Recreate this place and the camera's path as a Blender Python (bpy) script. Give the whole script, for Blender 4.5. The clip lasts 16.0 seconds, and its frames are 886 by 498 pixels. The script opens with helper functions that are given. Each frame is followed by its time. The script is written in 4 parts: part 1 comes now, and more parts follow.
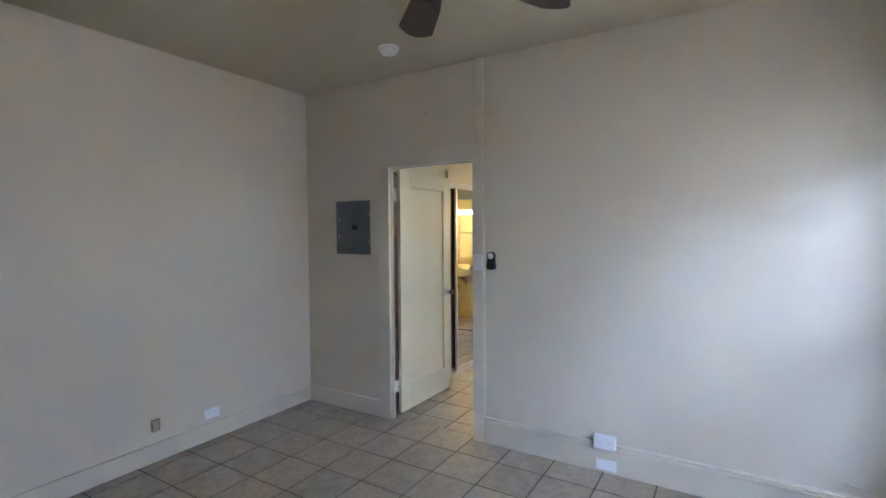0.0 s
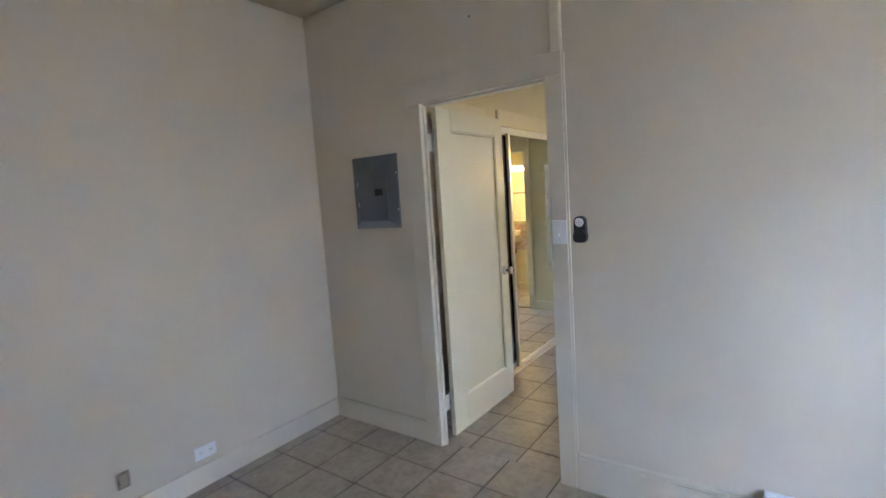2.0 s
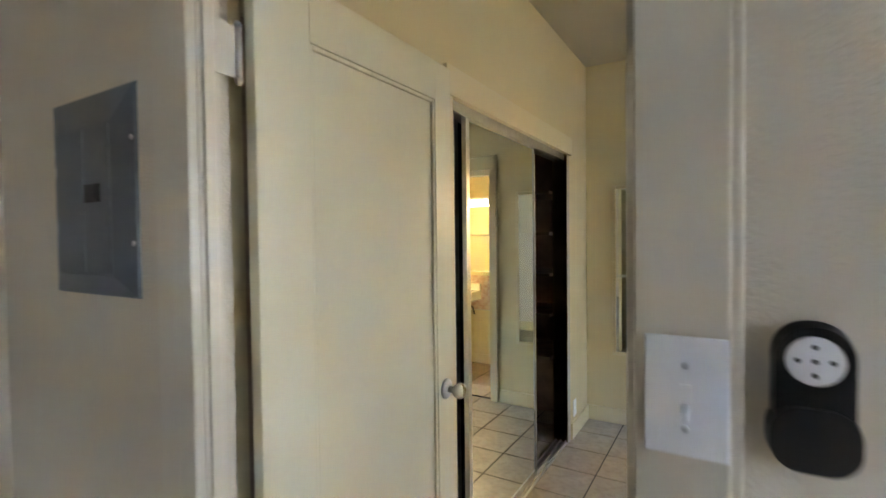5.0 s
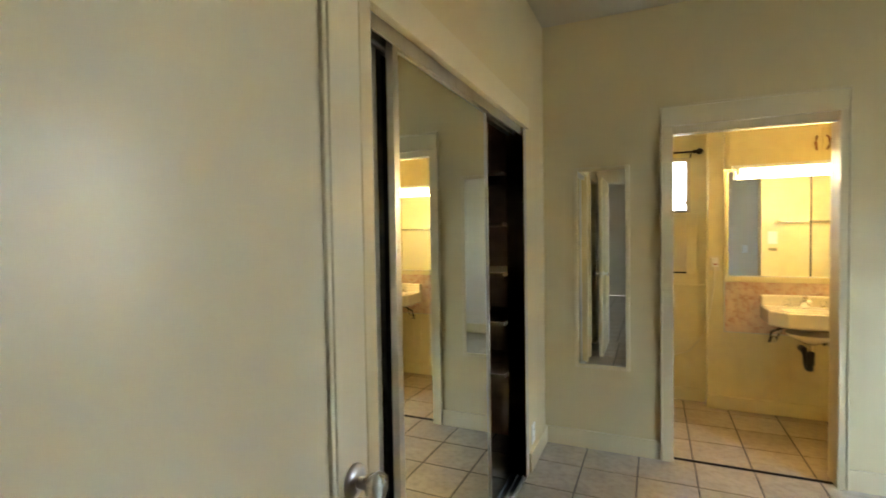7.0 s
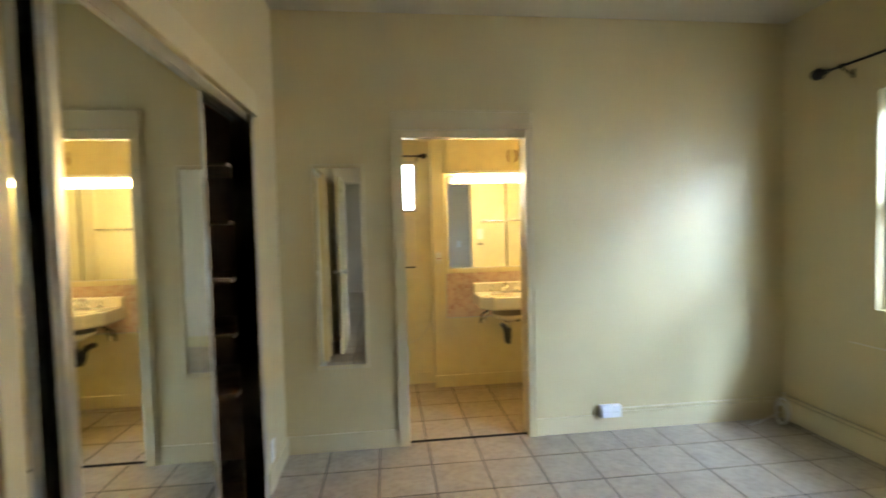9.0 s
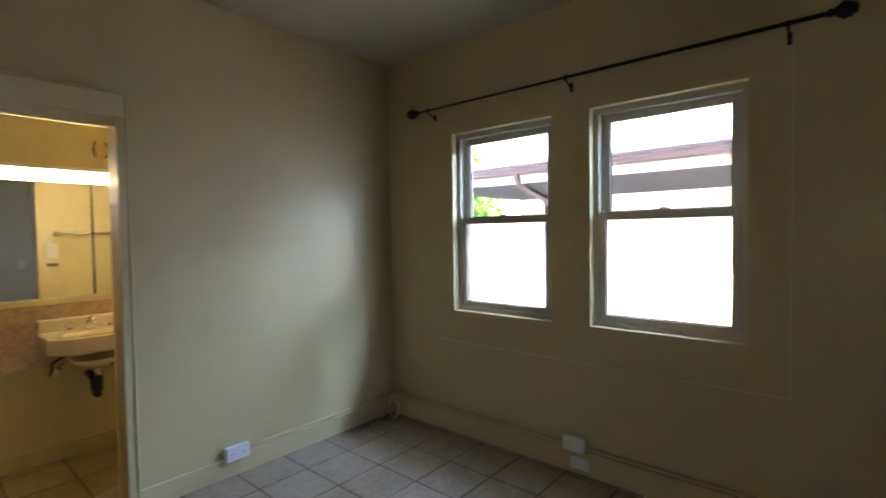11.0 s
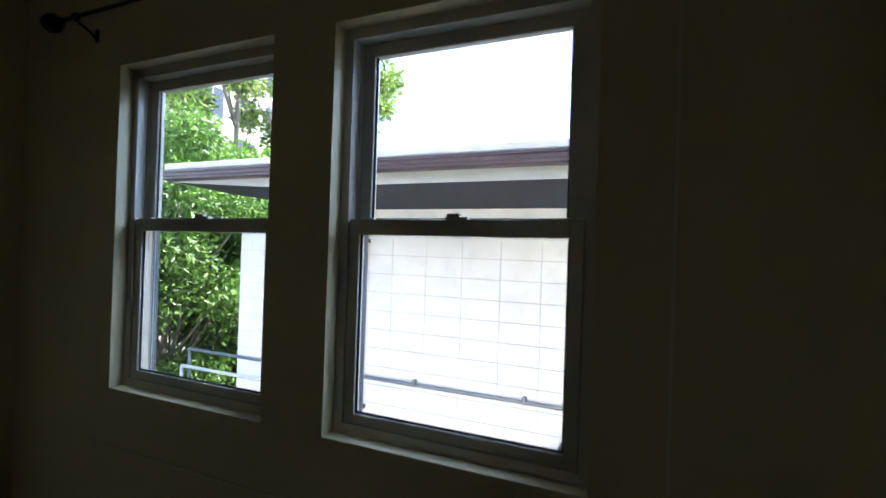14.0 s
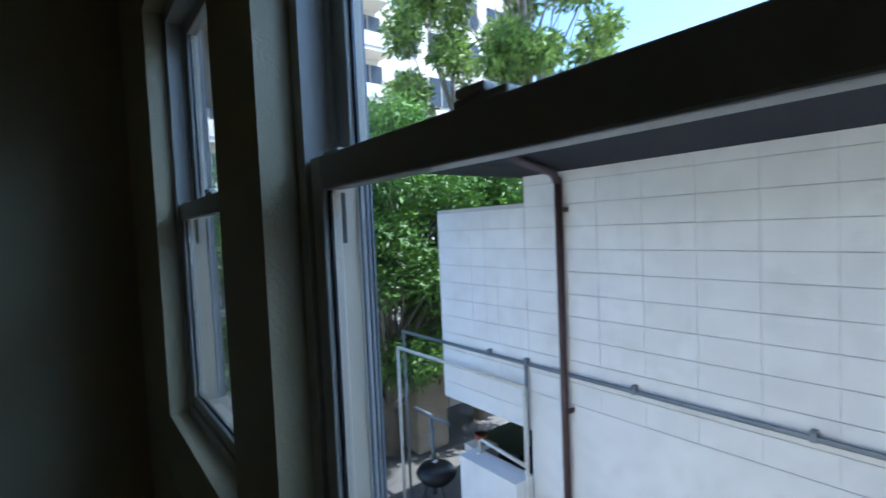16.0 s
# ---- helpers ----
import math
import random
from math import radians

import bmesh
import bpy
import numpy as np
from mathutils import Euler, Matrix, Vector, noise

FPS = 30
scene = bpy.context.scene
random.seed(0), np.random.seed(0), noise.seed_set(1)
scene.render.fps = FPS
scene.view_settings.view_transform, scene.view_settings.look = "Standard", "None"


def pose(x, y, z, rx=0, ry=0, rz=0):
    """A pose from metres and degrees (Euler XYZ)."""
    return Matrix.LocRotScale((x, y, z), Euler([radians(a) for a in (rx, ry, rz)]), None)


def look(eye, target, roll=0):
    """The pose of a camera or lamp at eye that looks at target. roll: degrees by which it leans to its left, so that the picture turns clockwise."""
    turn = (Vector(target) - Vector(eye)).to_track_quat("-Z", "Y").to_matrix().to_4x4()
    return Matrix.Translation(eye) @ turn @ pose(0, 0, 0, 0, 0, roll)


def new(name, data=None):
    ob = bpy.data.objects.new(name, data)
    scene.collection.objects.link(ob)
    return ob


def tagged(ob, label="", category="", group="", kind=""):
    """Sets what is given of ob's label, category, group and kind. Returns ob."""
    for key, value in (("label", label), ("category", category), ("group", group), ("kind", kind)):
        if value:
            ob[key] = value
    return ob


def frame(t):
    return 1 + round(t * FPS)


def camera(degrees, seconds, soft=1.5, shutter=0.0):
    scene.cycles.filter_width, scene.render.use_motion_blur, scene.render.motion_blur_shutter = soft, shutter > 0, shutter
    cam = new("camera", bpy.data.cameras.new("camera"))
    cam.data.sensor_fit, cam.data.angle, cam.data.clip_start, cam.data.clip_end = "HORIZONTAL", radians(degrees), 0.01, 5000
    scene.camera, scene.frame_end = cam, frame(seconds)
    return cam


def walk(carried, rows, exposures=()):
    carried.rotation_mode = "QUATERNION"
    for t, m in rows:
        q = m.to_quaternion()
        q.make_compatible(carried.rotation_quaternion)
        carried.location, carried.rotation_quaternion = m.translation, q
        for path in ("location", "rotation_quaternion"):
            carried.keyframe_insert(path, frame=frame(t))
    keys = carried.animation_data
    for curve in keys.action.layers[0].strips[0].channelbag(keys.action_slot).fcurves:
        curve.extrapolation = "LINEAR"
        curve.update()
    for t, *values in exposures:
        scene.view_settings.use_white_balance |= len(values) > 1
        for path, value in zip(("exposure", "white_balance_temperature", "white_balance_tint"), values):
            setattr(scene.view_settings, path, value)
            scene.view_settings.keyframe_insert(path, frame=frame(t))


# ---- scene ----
cam = camera(85.8, 16.0, 1.5, 0.5)
PATH = [
    (0, (3.27, -3.049, 1.526), (2.234, -1.34, 1.449), -0.4),
    (0.5, (3.13, -2.882, 1.51), (2.07, -1.189, 1.395), -0.3),
    (1, (3.005, -2.659, 1.517), (1.882, -1.015, 1.329), -1.3),
    (1.5, (2.84, -2.429, 1.51), (1.623, -0.859, 1.278), -3.1),
    (2, (2.601, -2.196, 1.507), (1.438, -0.584, 1.288), -3.8),
    (2.5, (2.394, -1.91, 1.515), (1.281, -0.258, 1.335), -3.6),
    (3, (2.195, -1.637, 1.5), (1.104, 0.034, 1.364), -2.7),
    (3.5, (2.049, -1.35, 1.474), (1.031, 0.368, 1.352), -1.6),
    (4, (1.961, -1.063, 1.475), (0.931, 0.648, 1.376), -1.1),
    (6.5, (1.503, 0.02, 1.412), (0.549, 1.778, 1.399), -0.4),
    (7, (1.48, 0.09, 1.419), (0.669, 1.917, 1.357), -0.9),
    (7.5, (1.48, 0.132, 1.405), (0.848, 2.027, 1.308), -1.3),
    (8, (1.478, 0.153, 1.401), (1.006, 2.095, 1.305), -1.5),
    (8.5, (1.471, 0.172, 1.426), (1.265, 2.159, 1.337), -1.5),
    (9, (1.471, 0.226, 1.418), (1.703, 2.211, 1.329), -1.4),
    (9.5, (1.492, 0.301, 1.428), (2.185, 2.176, 1.356), -1.6),
    (10, (1.537, 0.393, 1.422), (2.587, 2.094, 1.355), -1.6),
    (12.5, (2.019, 0.562, 1.461), (3.85, 1.365, 1.431), 0.0),
    (13, (2.31, 0.629, 1.447), (4.179, 1.338, 1.433), 0.2),
    (13.5, (2.691, 0.669, 1.45), (4.561, 1.378, 1.45), 1.4),
    (14, (3.083, 0.727, 1.454), (4.911, 1.537, 1.467), 1.9),
    (14.5, (3.444, 0.798, 1.444), (5.21, 1.736, 1.455), 1.3),
    (15, (3.749, 0.812, 1.449), (5.412, 1.924, 1.437), -0.4),
    (15.5, (3.947, 0.857, 1.434), (5.408, 2.221, 1.375), -1.7),
    (16, (4.04, 0.934, 1.44), (5.273, 2.506, 1.35), -2.5),
]
walk(cam, [(t, look(eye, target, roll)) for t, eye, target, roll in PATH],
     exposures=[(0, 6.1, 6150, 25), (1.5, 6.2, 6300, 26), (4, 6.35, 6500, 25), (6.5, 6.1, 7200, 18), (9, 6.0, 6900, 18), (10, 5.4, 6600, 18), (12.5, 3.95, 7000, 35),
                (13.5, 3.3, 6500, 25), (14, 2.75, 6000, 18), (14.5, 2.3, 5600, 14), (15, 1.9, 5400, 13), (16, 1.5, 5250, 13)])

# ---- world and sun ----
SUN_EL, SUN_AZ = radians(62), radians(128)      # high over the neighbouring roof
world = bpy.data.worlds.new("sky")
scene.world = world
world.use_nodes = True
wn = world.node_tree
sky = wn.nodes.new("ShaderNodeTexSky")
sky.sky_type, sky.sun_disc, sky.sun_elevation, sky.sun_rotation = "NISHITA", False, SUN_EL, SUN_AZ
wn.nodes["Background"].inputs[1].default_value = 0.15
wn.links.new(sky.outputs[0], wn.nodes["Background"].inputs[0])
sun = new("sun", bpy.data.lights.new("sun", "SUN"))
sun.data.energy, sun.data.angle, sun.data.color = 5.0, radians(0.5), (1, 0.95, 0.87)
sun_dir = Vector((math.sin(SUN_AZ) * math.cos(SUN_EL), math.cos(SUN_AZ) * math.cos(SUN_EL), math.sin(SUN_EL)))
sun.matrix_world = look(sun_dir * 60, (0, 0, 0))


def window_light(y, energy, spread, slant, color):
    """The sky's light that slants in over the roof at a window, from just outside its opening."""
    lamp = new("window_sky_light", bpy.data.lights.new("window_sky_light", "AREA"))
    lamp.data.shape, lamp.data.size = "SQUARE", 0.45
    lamp.data.energy, lamp.data.color, lamp.data.spread = energy, color, radians(spread)
    lamp.matrix_world = look((5.35, y - slant, 2.6), (4.3, y, 1.40))


for y in (2.26, 1.24):
    window_light(y, 0.54, 75, 1.15, (0.38, 0.62, 1.0))
for y in (-1.04, -2.06):
    window_light(y, 0.34, 100, 1.15, (0.48, 0.69, 1.0))


# ---- materials ----
def material(name, color, rough=0.5, metal=0.0, var=0.08, scale=6.0, bump=0.0, bump_scale=120.0, stain=None, stain_amount=0.0, rand=0.0, coat=0.0):
    """Paint, plaster, stone or metal with two scales of variation and fine relief."""
    m = bpy.data.materials.new(name)
    m.use_nodes = True
    n, l = m.node_tree.nodes, m.node_tree.links
    b = n["Principled BSDF"]
    b.inputs["Metallic"].default_value = metal
    b.inputs["Coat Weight"].default_value = coat
    tc = n.new("ShaderNodeTexCoord")
    geo = n.new("ShaderNodeNewGeometry")
    big = n.new("ShaderNodeTexNoise")
    big.inputs["Scale"].default_value, big.inputs["Detail"].default_value = scale, 5
    fine = n.new("ShaderNodeTexNoise")
    fine.inputs["Scale"].default_value, fine.inputs["Detail"].default_value = bump_scale, 3
    l.new(geo.outputs["Position"], big.inputs["Vector"])
    l.new(geo.outputs["Position"], fine.inputs["Vector"])
    ramp = n.new("ShaderNodeMapRange")
    ramp.inputs[1].default_value, ramp.inputs[2].default_value = 0.3, 0.7
    ramp.inputs[3].default_value, ramp.inputs[4].default_value = 1 - var, 1 + var
    l.new(big.outputs["Fac"], ramp.inputs[0])
    base = n.new("ShaderNodeMix")
    base.data_type = "RGBA"
    base.inputs[6].default_value = (*color, 1)
    base.inputs[7].default_value = (*(stain or [c * 0.7 for c in color]), 1)
    spot = n.new("ShaderNodeTexNoise")
    spot.inputs["Scale"].default_value, spot.inputs["Detail"].default_value = scale * 3.1, 6
    l.new(geo.outputs["Position"], spot.inputs["Vector"])
    sm = n.new("ShaderNodeMapRange")
    sm.inputs[1].default_value, sm.inputs[2].default_value, sm.inputs[4].default_value = 0.45, 0.75, stain_amount
    l.new(spot.outputs["Fac"], sm.inputs[0])
    l.new(sm.outputs[0], base.inputs[0])
    hsv = n.new("ShaderNodeHueSaturation")
    l.new(base.outputs[2], hsv.inputs["Color"])
    if rand:
        info = n.new("ShaderNodeObjectInfo")
        rr = n.new("ShaderNodeMapRange")
        rr.inputs[3].default_value, rr.inputs[4].default_value = 1 - rand, 1 + rand
        l.new(info.outputs["Random"], rr.inputs[0])
        mul = n.new("ShaderNodeMath")
        mul.operation = "MULTIPLY"
        l.new(rr.outputs[0], mul.inputs[0])
        l.new(ramp.outputs[0], mul.inputs[1])
        l.new(mul.outputs[0], hsv.inputs["Value"])
    else:
        l.new(ramp.outputs[0], hsv.inputs["Value"])
    l.new(hsv.outputs[0], b.inputs["Base Color"])
    rg = n.new("ShaderNodeMapRange")
    rg.inputs[3].default_value, rg.inputs[4].default_value = max(0.02, rough * 0.88), min(1, rough * 1.12)
    l.new(spot.outputs["Fac"], rg.inputs[0])
    l.new(rg.outputs[0], b.inputs["Roughness"])
    if bump:
        bp = n.new("ShaderNodeBump")
        bp.inputs["Strength"].default_value, bp.inputs["Distance"].default_value = bump, 0.004
        l.new(fine.outputs["Fac"], bp.inputs["Height"])
        l.new(bp.outputs[0], b.inputs["Normal"])
    return m


def glass_material(name, color=(1, 1, 1), rough=0.0):
    m = bpy.data.materials.new(name)
    m.use_nodes = True
    n, l = m.node_tree.nodes, m.node_tree.links
    n.remove(n["Principled BSDF"])
    g = n.new("ShaderNodeBsdfGlass")
    g.inputs["Color"].default_value, g.inputs["Roughness"].default_value, g.inputs["IOR"].default_value = (*color, 1), rough, 1.45
    l.new(g.outputs[0], n["Material Output"].inputs[0])
    return m


def glow_material(name, color, strength):
    m = bpy.data.materials.new(name)
    m.use_nodes = True
    b = m.node_tree.nodes["Principled BSDF"]
    b.inputs["Emission Color"].default_value, b.inputs["Emission Strength"].default_value = (*color, 1), strength
    return m


def leaf_material(name, dark, light):
    m = bpy.data.materials.new(name)
    m.use_nodes = True
    n, l = m.node_tree.nodes, m.node_tree.links
    b = n["Principled BSDF"]
    geo = n.new("ShaderNodeNewGeometry")
    mix = n.new("ShaderNodeMix")
    mix.data_type = "RGBA"
    mix.inputs[6].default_value, mix.inputs[7].default_value = (*dark, 1), (*light, 1)
    l.new(geo.outputs["Random Per Island"], mix.inputs[0])
    l.new(mix.outputs[2], b.inputs["Base Color"])
    b.inputs["Roughness"].default_value = 0.45
    tr = n.new("ShaderNodeBsdfTranslucent")
    l.new(mix.outputs[2], tr.inputs["Color"])
    ms = n.new("ShaderNodeMixShader")
    ms.inputs[0].default_value = 0.35
    l.new(b.outputs[0], ms.inputs[1])
    l.new(tr.outputs[0], ms.inputs[2])
    l.new(ms.outputs[0], n["Material Output"].inputs[0])
    return m


M_WALL = material("cream_wall_paint", (0.67, 0.59, 0.46), 0.42, var=0.03, scale=1.3, bump=0.4, bump_scale=170, stain=(0.66, 0.60, 0.50), stain_amount=0.35)
# the same cream, yellowed to put the bedroom's warm light into the paint
M_WALL2 = material("warm_lit_cream_wall_paint", (0.62, 0.505, 0.275), 0.42, var=0.03, scale=1.3, bump=0.4, bump_scale=170, stain=(0.58, 0.47, 0.255), stain_amount=0.35)
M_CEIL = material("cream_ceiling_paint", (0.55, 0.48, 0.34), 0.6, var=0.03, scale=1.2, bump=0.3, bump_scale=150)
M_TRIM = material("cream_gloss_paint", (0.68, 0.61, 0.485), 0.30, var=0.015, scale=3, bump=0.12, bump_scale=60, stain=(0.64, 0.58, 0.47), stain_amount=0.15)
# cream gloss with that warm light in its colour too
M_TRIM2 = material("warm_lit_cream_gloss_paint", (0.64, 0.535, 0.315), 0.30, var=0.015, scale=3, bump=0.12, bump_scale=60, stain=(0.58, 0.48, 0.27), stain_amount=0.15)
M_DOOR = material("cream_door_paint", (0.72, 0.645, 0.445), 0.25, var=0.012, scale=2, bump=0.10, bump_scale=45, stain=(0.66, 0.58, 0.39), stain_amount=0.12)
M_BATH = material("yellow_bath_paint", (0.74, 0.665, 0.41), 0.35, var=0.04, scale=3, bump=0.15, bump_scale=90, stain=(0.6, 0.48, 0.25), stain_amount=0.3)
M_TILE = material("beige_floor_tile", (0.38, 0.31, 0.225), 0.33, var=0.12, scale=9, bump=0.15, bump_scale=70, stain=(0.27, 0.21, 0.145), stain_amount=0.8, rand=0.07)
M_GROUT = material("dark_grout", (0.10, 0.085, 0.075), 0.85, var=0.2, scale=14, bump=0.4)
M_PANEL = material("grey_enamel", (0.13, 0.155, 0.17), 0.4, var=0.04, bump=0.08)
M_BLACK = material("black_plastic", (0.012, 0.012, 0.013), 0.4, var=0.1)
M_WHITEPL = material("white_plastic", (0.82, 0.82, 0.82), 0.35, var=0.02)
M_IVORY = material("ivory_plastic", (0.72, 0.66, 0.52), 0.4, var=0.03)
M_BROWN = material("brown_box", (0.30, 0.22, 0.16), 0.7, var=0.2, scale=40)
M_CHROME = material("chrome", (0.72, 0.72, 0.72), 0.14, 1.0, var=0.03)
M_ALU = material("brushed_aluminium", (0.62, 0.62, 0.60), 0.32, 1.0, var=0.06, scale=20)
M_NICKEL = material("satin_nickel", (0.60, 0.60, 0.58), 0.28, 1.0, var=0.05)
M_DARKMET = material("dark_bronze", (0.022, 0.018, 0.016), 0.45, 0.6, var=0.15)
M_CLOSET = material("dark_brown_stain", (0.40, 0.28, 0.195), 0.55, var=0.25, scale=7, bump=0.2)
M_SHELF = material("shelf_edge_wood", (0.30, 0.22, 0.14), 0.5, var=0.15, scale=12)
M_TAUPE = material("taupe_paint", (0.42, 0.37, 0.30), 0.45, var=0.05)
M_MIRROR = material("mirror_silver", (0.86, 0.90, 0.87), 0.02, 1.0, var=0.005)
M_VINYL = material("cream_vinyl", (0.58, 0.52, 0.41), 0.35, var=0.03)
M_TRACK = material("white_track_vinyl", (0.80, 0.81, 0.80), 0.35, var=0.03)
M_PORC = material("cream_porcelain", (0.82, 0.77, 0.64), 0.12, var=0.02, coat=0.5)
M_MARBLE = material("pink_marble_laminate", (0.74, 0.58, 0.46), 0.25, var=0.08, scale=9, stain=(0.55, 0.25, 0.18), stain_amount=0.8)
M_FAN = material("dark_fan_blade", (0.09, 0.06, 0.045), 0.45, var=0.2, scale=8)
M_BLOCK = material("white_block_paint", (0.86, 0.87, 0.89), 0.6, var=0.04, scale=2.5, bump=0.5, bump_scale=60, stain=(0.62, 0.63, 0.64), stain_amount=0.35, rand=0.02)
M_JOINT = material("block_joint", (0.60, 0.61, 0.63), 0.9, var=0.08, bump=0.3)
M_GUTTER = material("mauve_brown_gutter", (0.10, 0.075, 0.095), 0.45, var=0.12, scale=5)
M_DOWN = material("brown_downpipe", (0.065, 0.032, 0.034), 0.5, var=0.15, scale=6)
M_SOFFIT = material("pale_grey_fascia", (0.47, 0.50, 0.50), 0.6, var=0.06, scale=3)
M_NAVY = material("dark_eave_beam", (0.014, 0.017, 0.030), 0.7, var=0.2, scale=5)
M_ROOF = material("pale_roofing", (0.75, 0.74, 0.72), 0.8, var=0.1, scale=5, bump=0.4)
M_CONDUIT = material("grey_conduit", (0.22, 0.24, 0.27), 0.45, 0.3, var=0.1)
M_RAILW = material("white_rail_paint", (0.70, 0.70, 0.66), 0.45, var=0.08, scale=10, stain=(0.35, 0.25, 0.15), stain_amount=0.3)
# concrete grey lowered so that the yard's shade sits in the colour
M_GROUND = material("shade_darkened_concrete_ground", (0.11, 0.10, 0.09), 0.85, var=0.25, scale=0.8, bump=0.5, bump_scale=30, stain=(0.10, 0.09, 0.07), stain_amount=0.6)
M_TAN = material("tan_block", (0.42, 0.34, 0.24), 0.85, var=0.15, scale=4, bump=0.5, bump_scale=50, rand=0.1)
M_BARK = material("grey_bark", (0.24, 0.20, 0.16), 0.85, var=0.25, scale=6, bump=0.6, bump_scale=30)
M_APT = material("cream_stucco", (0.74, 0.69, 0.60), 0.8, var=0.05, scale=0.7, bump=0.3)
M_APTDARK = material("dark_window_glass", (0.05, 0.06, 0.07), 0.15, var=0.1)
M_STAIR = material("cream_concrete", (0.62, 0.58, 0.52), 0.8, var=0.1, scale=4)
M_RED = material("terracotta", (0.40, 0.10, 0.06), 0.7, var=0.15)
M_BLUE = material("faded_blue_cloth", (0.16, 0.26, 0.50), 0.8, var=0.15)
M_EAVE = material("brown_grey_painted_soffit", (0.30, 0.26, 0.215), 0.7, var=0.06, scale=3)
M_CABLE = material("white_cable", (0.72, 0.70, 0.66), 0.45, var=0.04)
M_RIB = material("ribbed_panel", (0.74, 0.66, 0.48), 0.4, var=0.04)
M_HANDLE = material("aged_brass", (0.28, 0.12, 0.06), 0.4, 0.7, var=0.2)
M_GLASS = glass_material("clear_glass", (0.97, 1.0, 0.99))
M_ACRYL = glass_material("clear_acrylic", (1, 1, 1), 0.05)
M_TUBE = glow_material("warm_tube", (1.0, 0.73, 0.33), 1.1)
M_HEDGE = leaf_material("hedge_leaf", (0.025, 0.07, 0.012), (0.17, 0.32, 0.045))
M_TREE = leaf_material("tree_leaf", (0.05, 0.12, 0.025), (0.34, 0.46, 0.09))


# ---- building helpers ----
def box(bm, x0, x1, y0, y1, z0, z1, bevel=0.0):
    r = bmesh.ops.create_cube(bm, size=1.0, matrix=Matrix.Translation(((x0 + x1) / 2, (y0 + y1) / 2, (z0 + z1) / 2)) @ Matrix.Diagonal((abs(x1 - x0), abs(y1 - y0), abs(z1 - z0), 1)))
    if bevel:
        vs = set(r["verts"])
        es = [e for e in bm.edges if e.verts[0] in vs and e.verts[1] in vs]
        bmesh.ops.bevel(bm, geom=es, offset=bevel, segments=2, affect="EDGES", profile=0.5)


def boxed(*a):
    bm = bmesh.new()
    box(bm, *a)
    return bm


def tube(bm, pts, r, sides=10, cap=True):
    """A round bar along points; r is one radius or one for each point."""
    pts = [Vector(p) for p in pts]
    rs = r if isinstance(r, (list, tuple)) else [r] * len(pts)
    rings = []
    for i, p in enumerate(pts):
        d = (pts[min(i + 1, len(pts) - 1)] - pts[max(i - 1, 0)]).normalized()
        a = d.cross(Vector((0, 0, 1)) if abs(d.z) < 0.9 else Vector((1, 0, 0))).normalized()
        b = d.cross(a)
        rings.append([bm.verts.new(p + (a * math.cos(k * math.tau / sides) + b * math.sin(k * math.tau / sides)) * rs[i]) for k in range(sides)])
    for u, v in zip(rings, rings[1:]):
        for k in range(sides):
            bm.faces.new((u[k], u[(k + 1) % sides], v[(k + 1) % sides], v[k])).smooth = True
    if cap:
        bm.faces.new(rings[0][::-1])
        bm.faces.new(rings[-1])


def tubed(pts, r, sides=10):
    bm = bmesh.new()
    tube(bm, pts, r, sides)
    return bm


def lathe(bm, origin, axis, profile, sides=20):
    """Rings of (distance along the axis, radius)."""
    o, a = Vector(origin), Vector(axis).normalized()
    tube(bm, [o + a * d for d, _ in profile], [max(r, 0.0005) for _, r in profile], sides)


def lathed(*a):
    bm = bmesh.new()
    lathe(bm, *a)
    return bm


def finish(name, bm, mat):
    bmesh.ops.recalc_face_normals(bm, faces=bm.faces)
    me = bpy.data.meshes.new(name)
    bm.to_mesh(me)
    bm.free()
    me.materials.append(mat)
    return new(name, me)


def part(name, bm, mat, parent, label=""):
    ob = finish(name, bm, mat)
    ob.parent = parent
    ob.matrix_parent_inverse = Matrix.Translation(-parent.location)
    return tagged(ob, label)


def thing(name, at, label, category, group="", kind=""):
    ob = new(name)
    ob.location = at
    ob.empty_display_size = 0.1
    return tagged(ob, label, category, group, kind)


def solid(name, bm, mat, label, category, group="", kind=""):
    return tagged(finish(name, bm, mat), label, category, group, kind)


def structure(name, bm, mat, label, category):
    return tagged(finish(name, bm, mat), label, category, kind="structure")


def wall(name, axis, p0, p1, u0, u1, z0, z1, openings, mat, label):
    """A wall across x or y from p0 to p1, along u, with openings (u0, u1, z0, z1) through it."""
    bm = bmesh.new()

    def piece(a, b, c, d):
        if b - a > 1e-4 and d - c > 1e-4:
            box(bm, *((p0, p1, a, b) if axis == "x" else (a, b, p0, p1)), c, d)
    at = u0
    for a, b, c, d in sorted(openings):
        piece(at, a, z0, z1)
        piece(a, b, z0, c)
        piece(a, b, d, z1)
        at = b
    piece(at, u1, z0, z1)
    return structure(name, bm, mat, label, "wall")


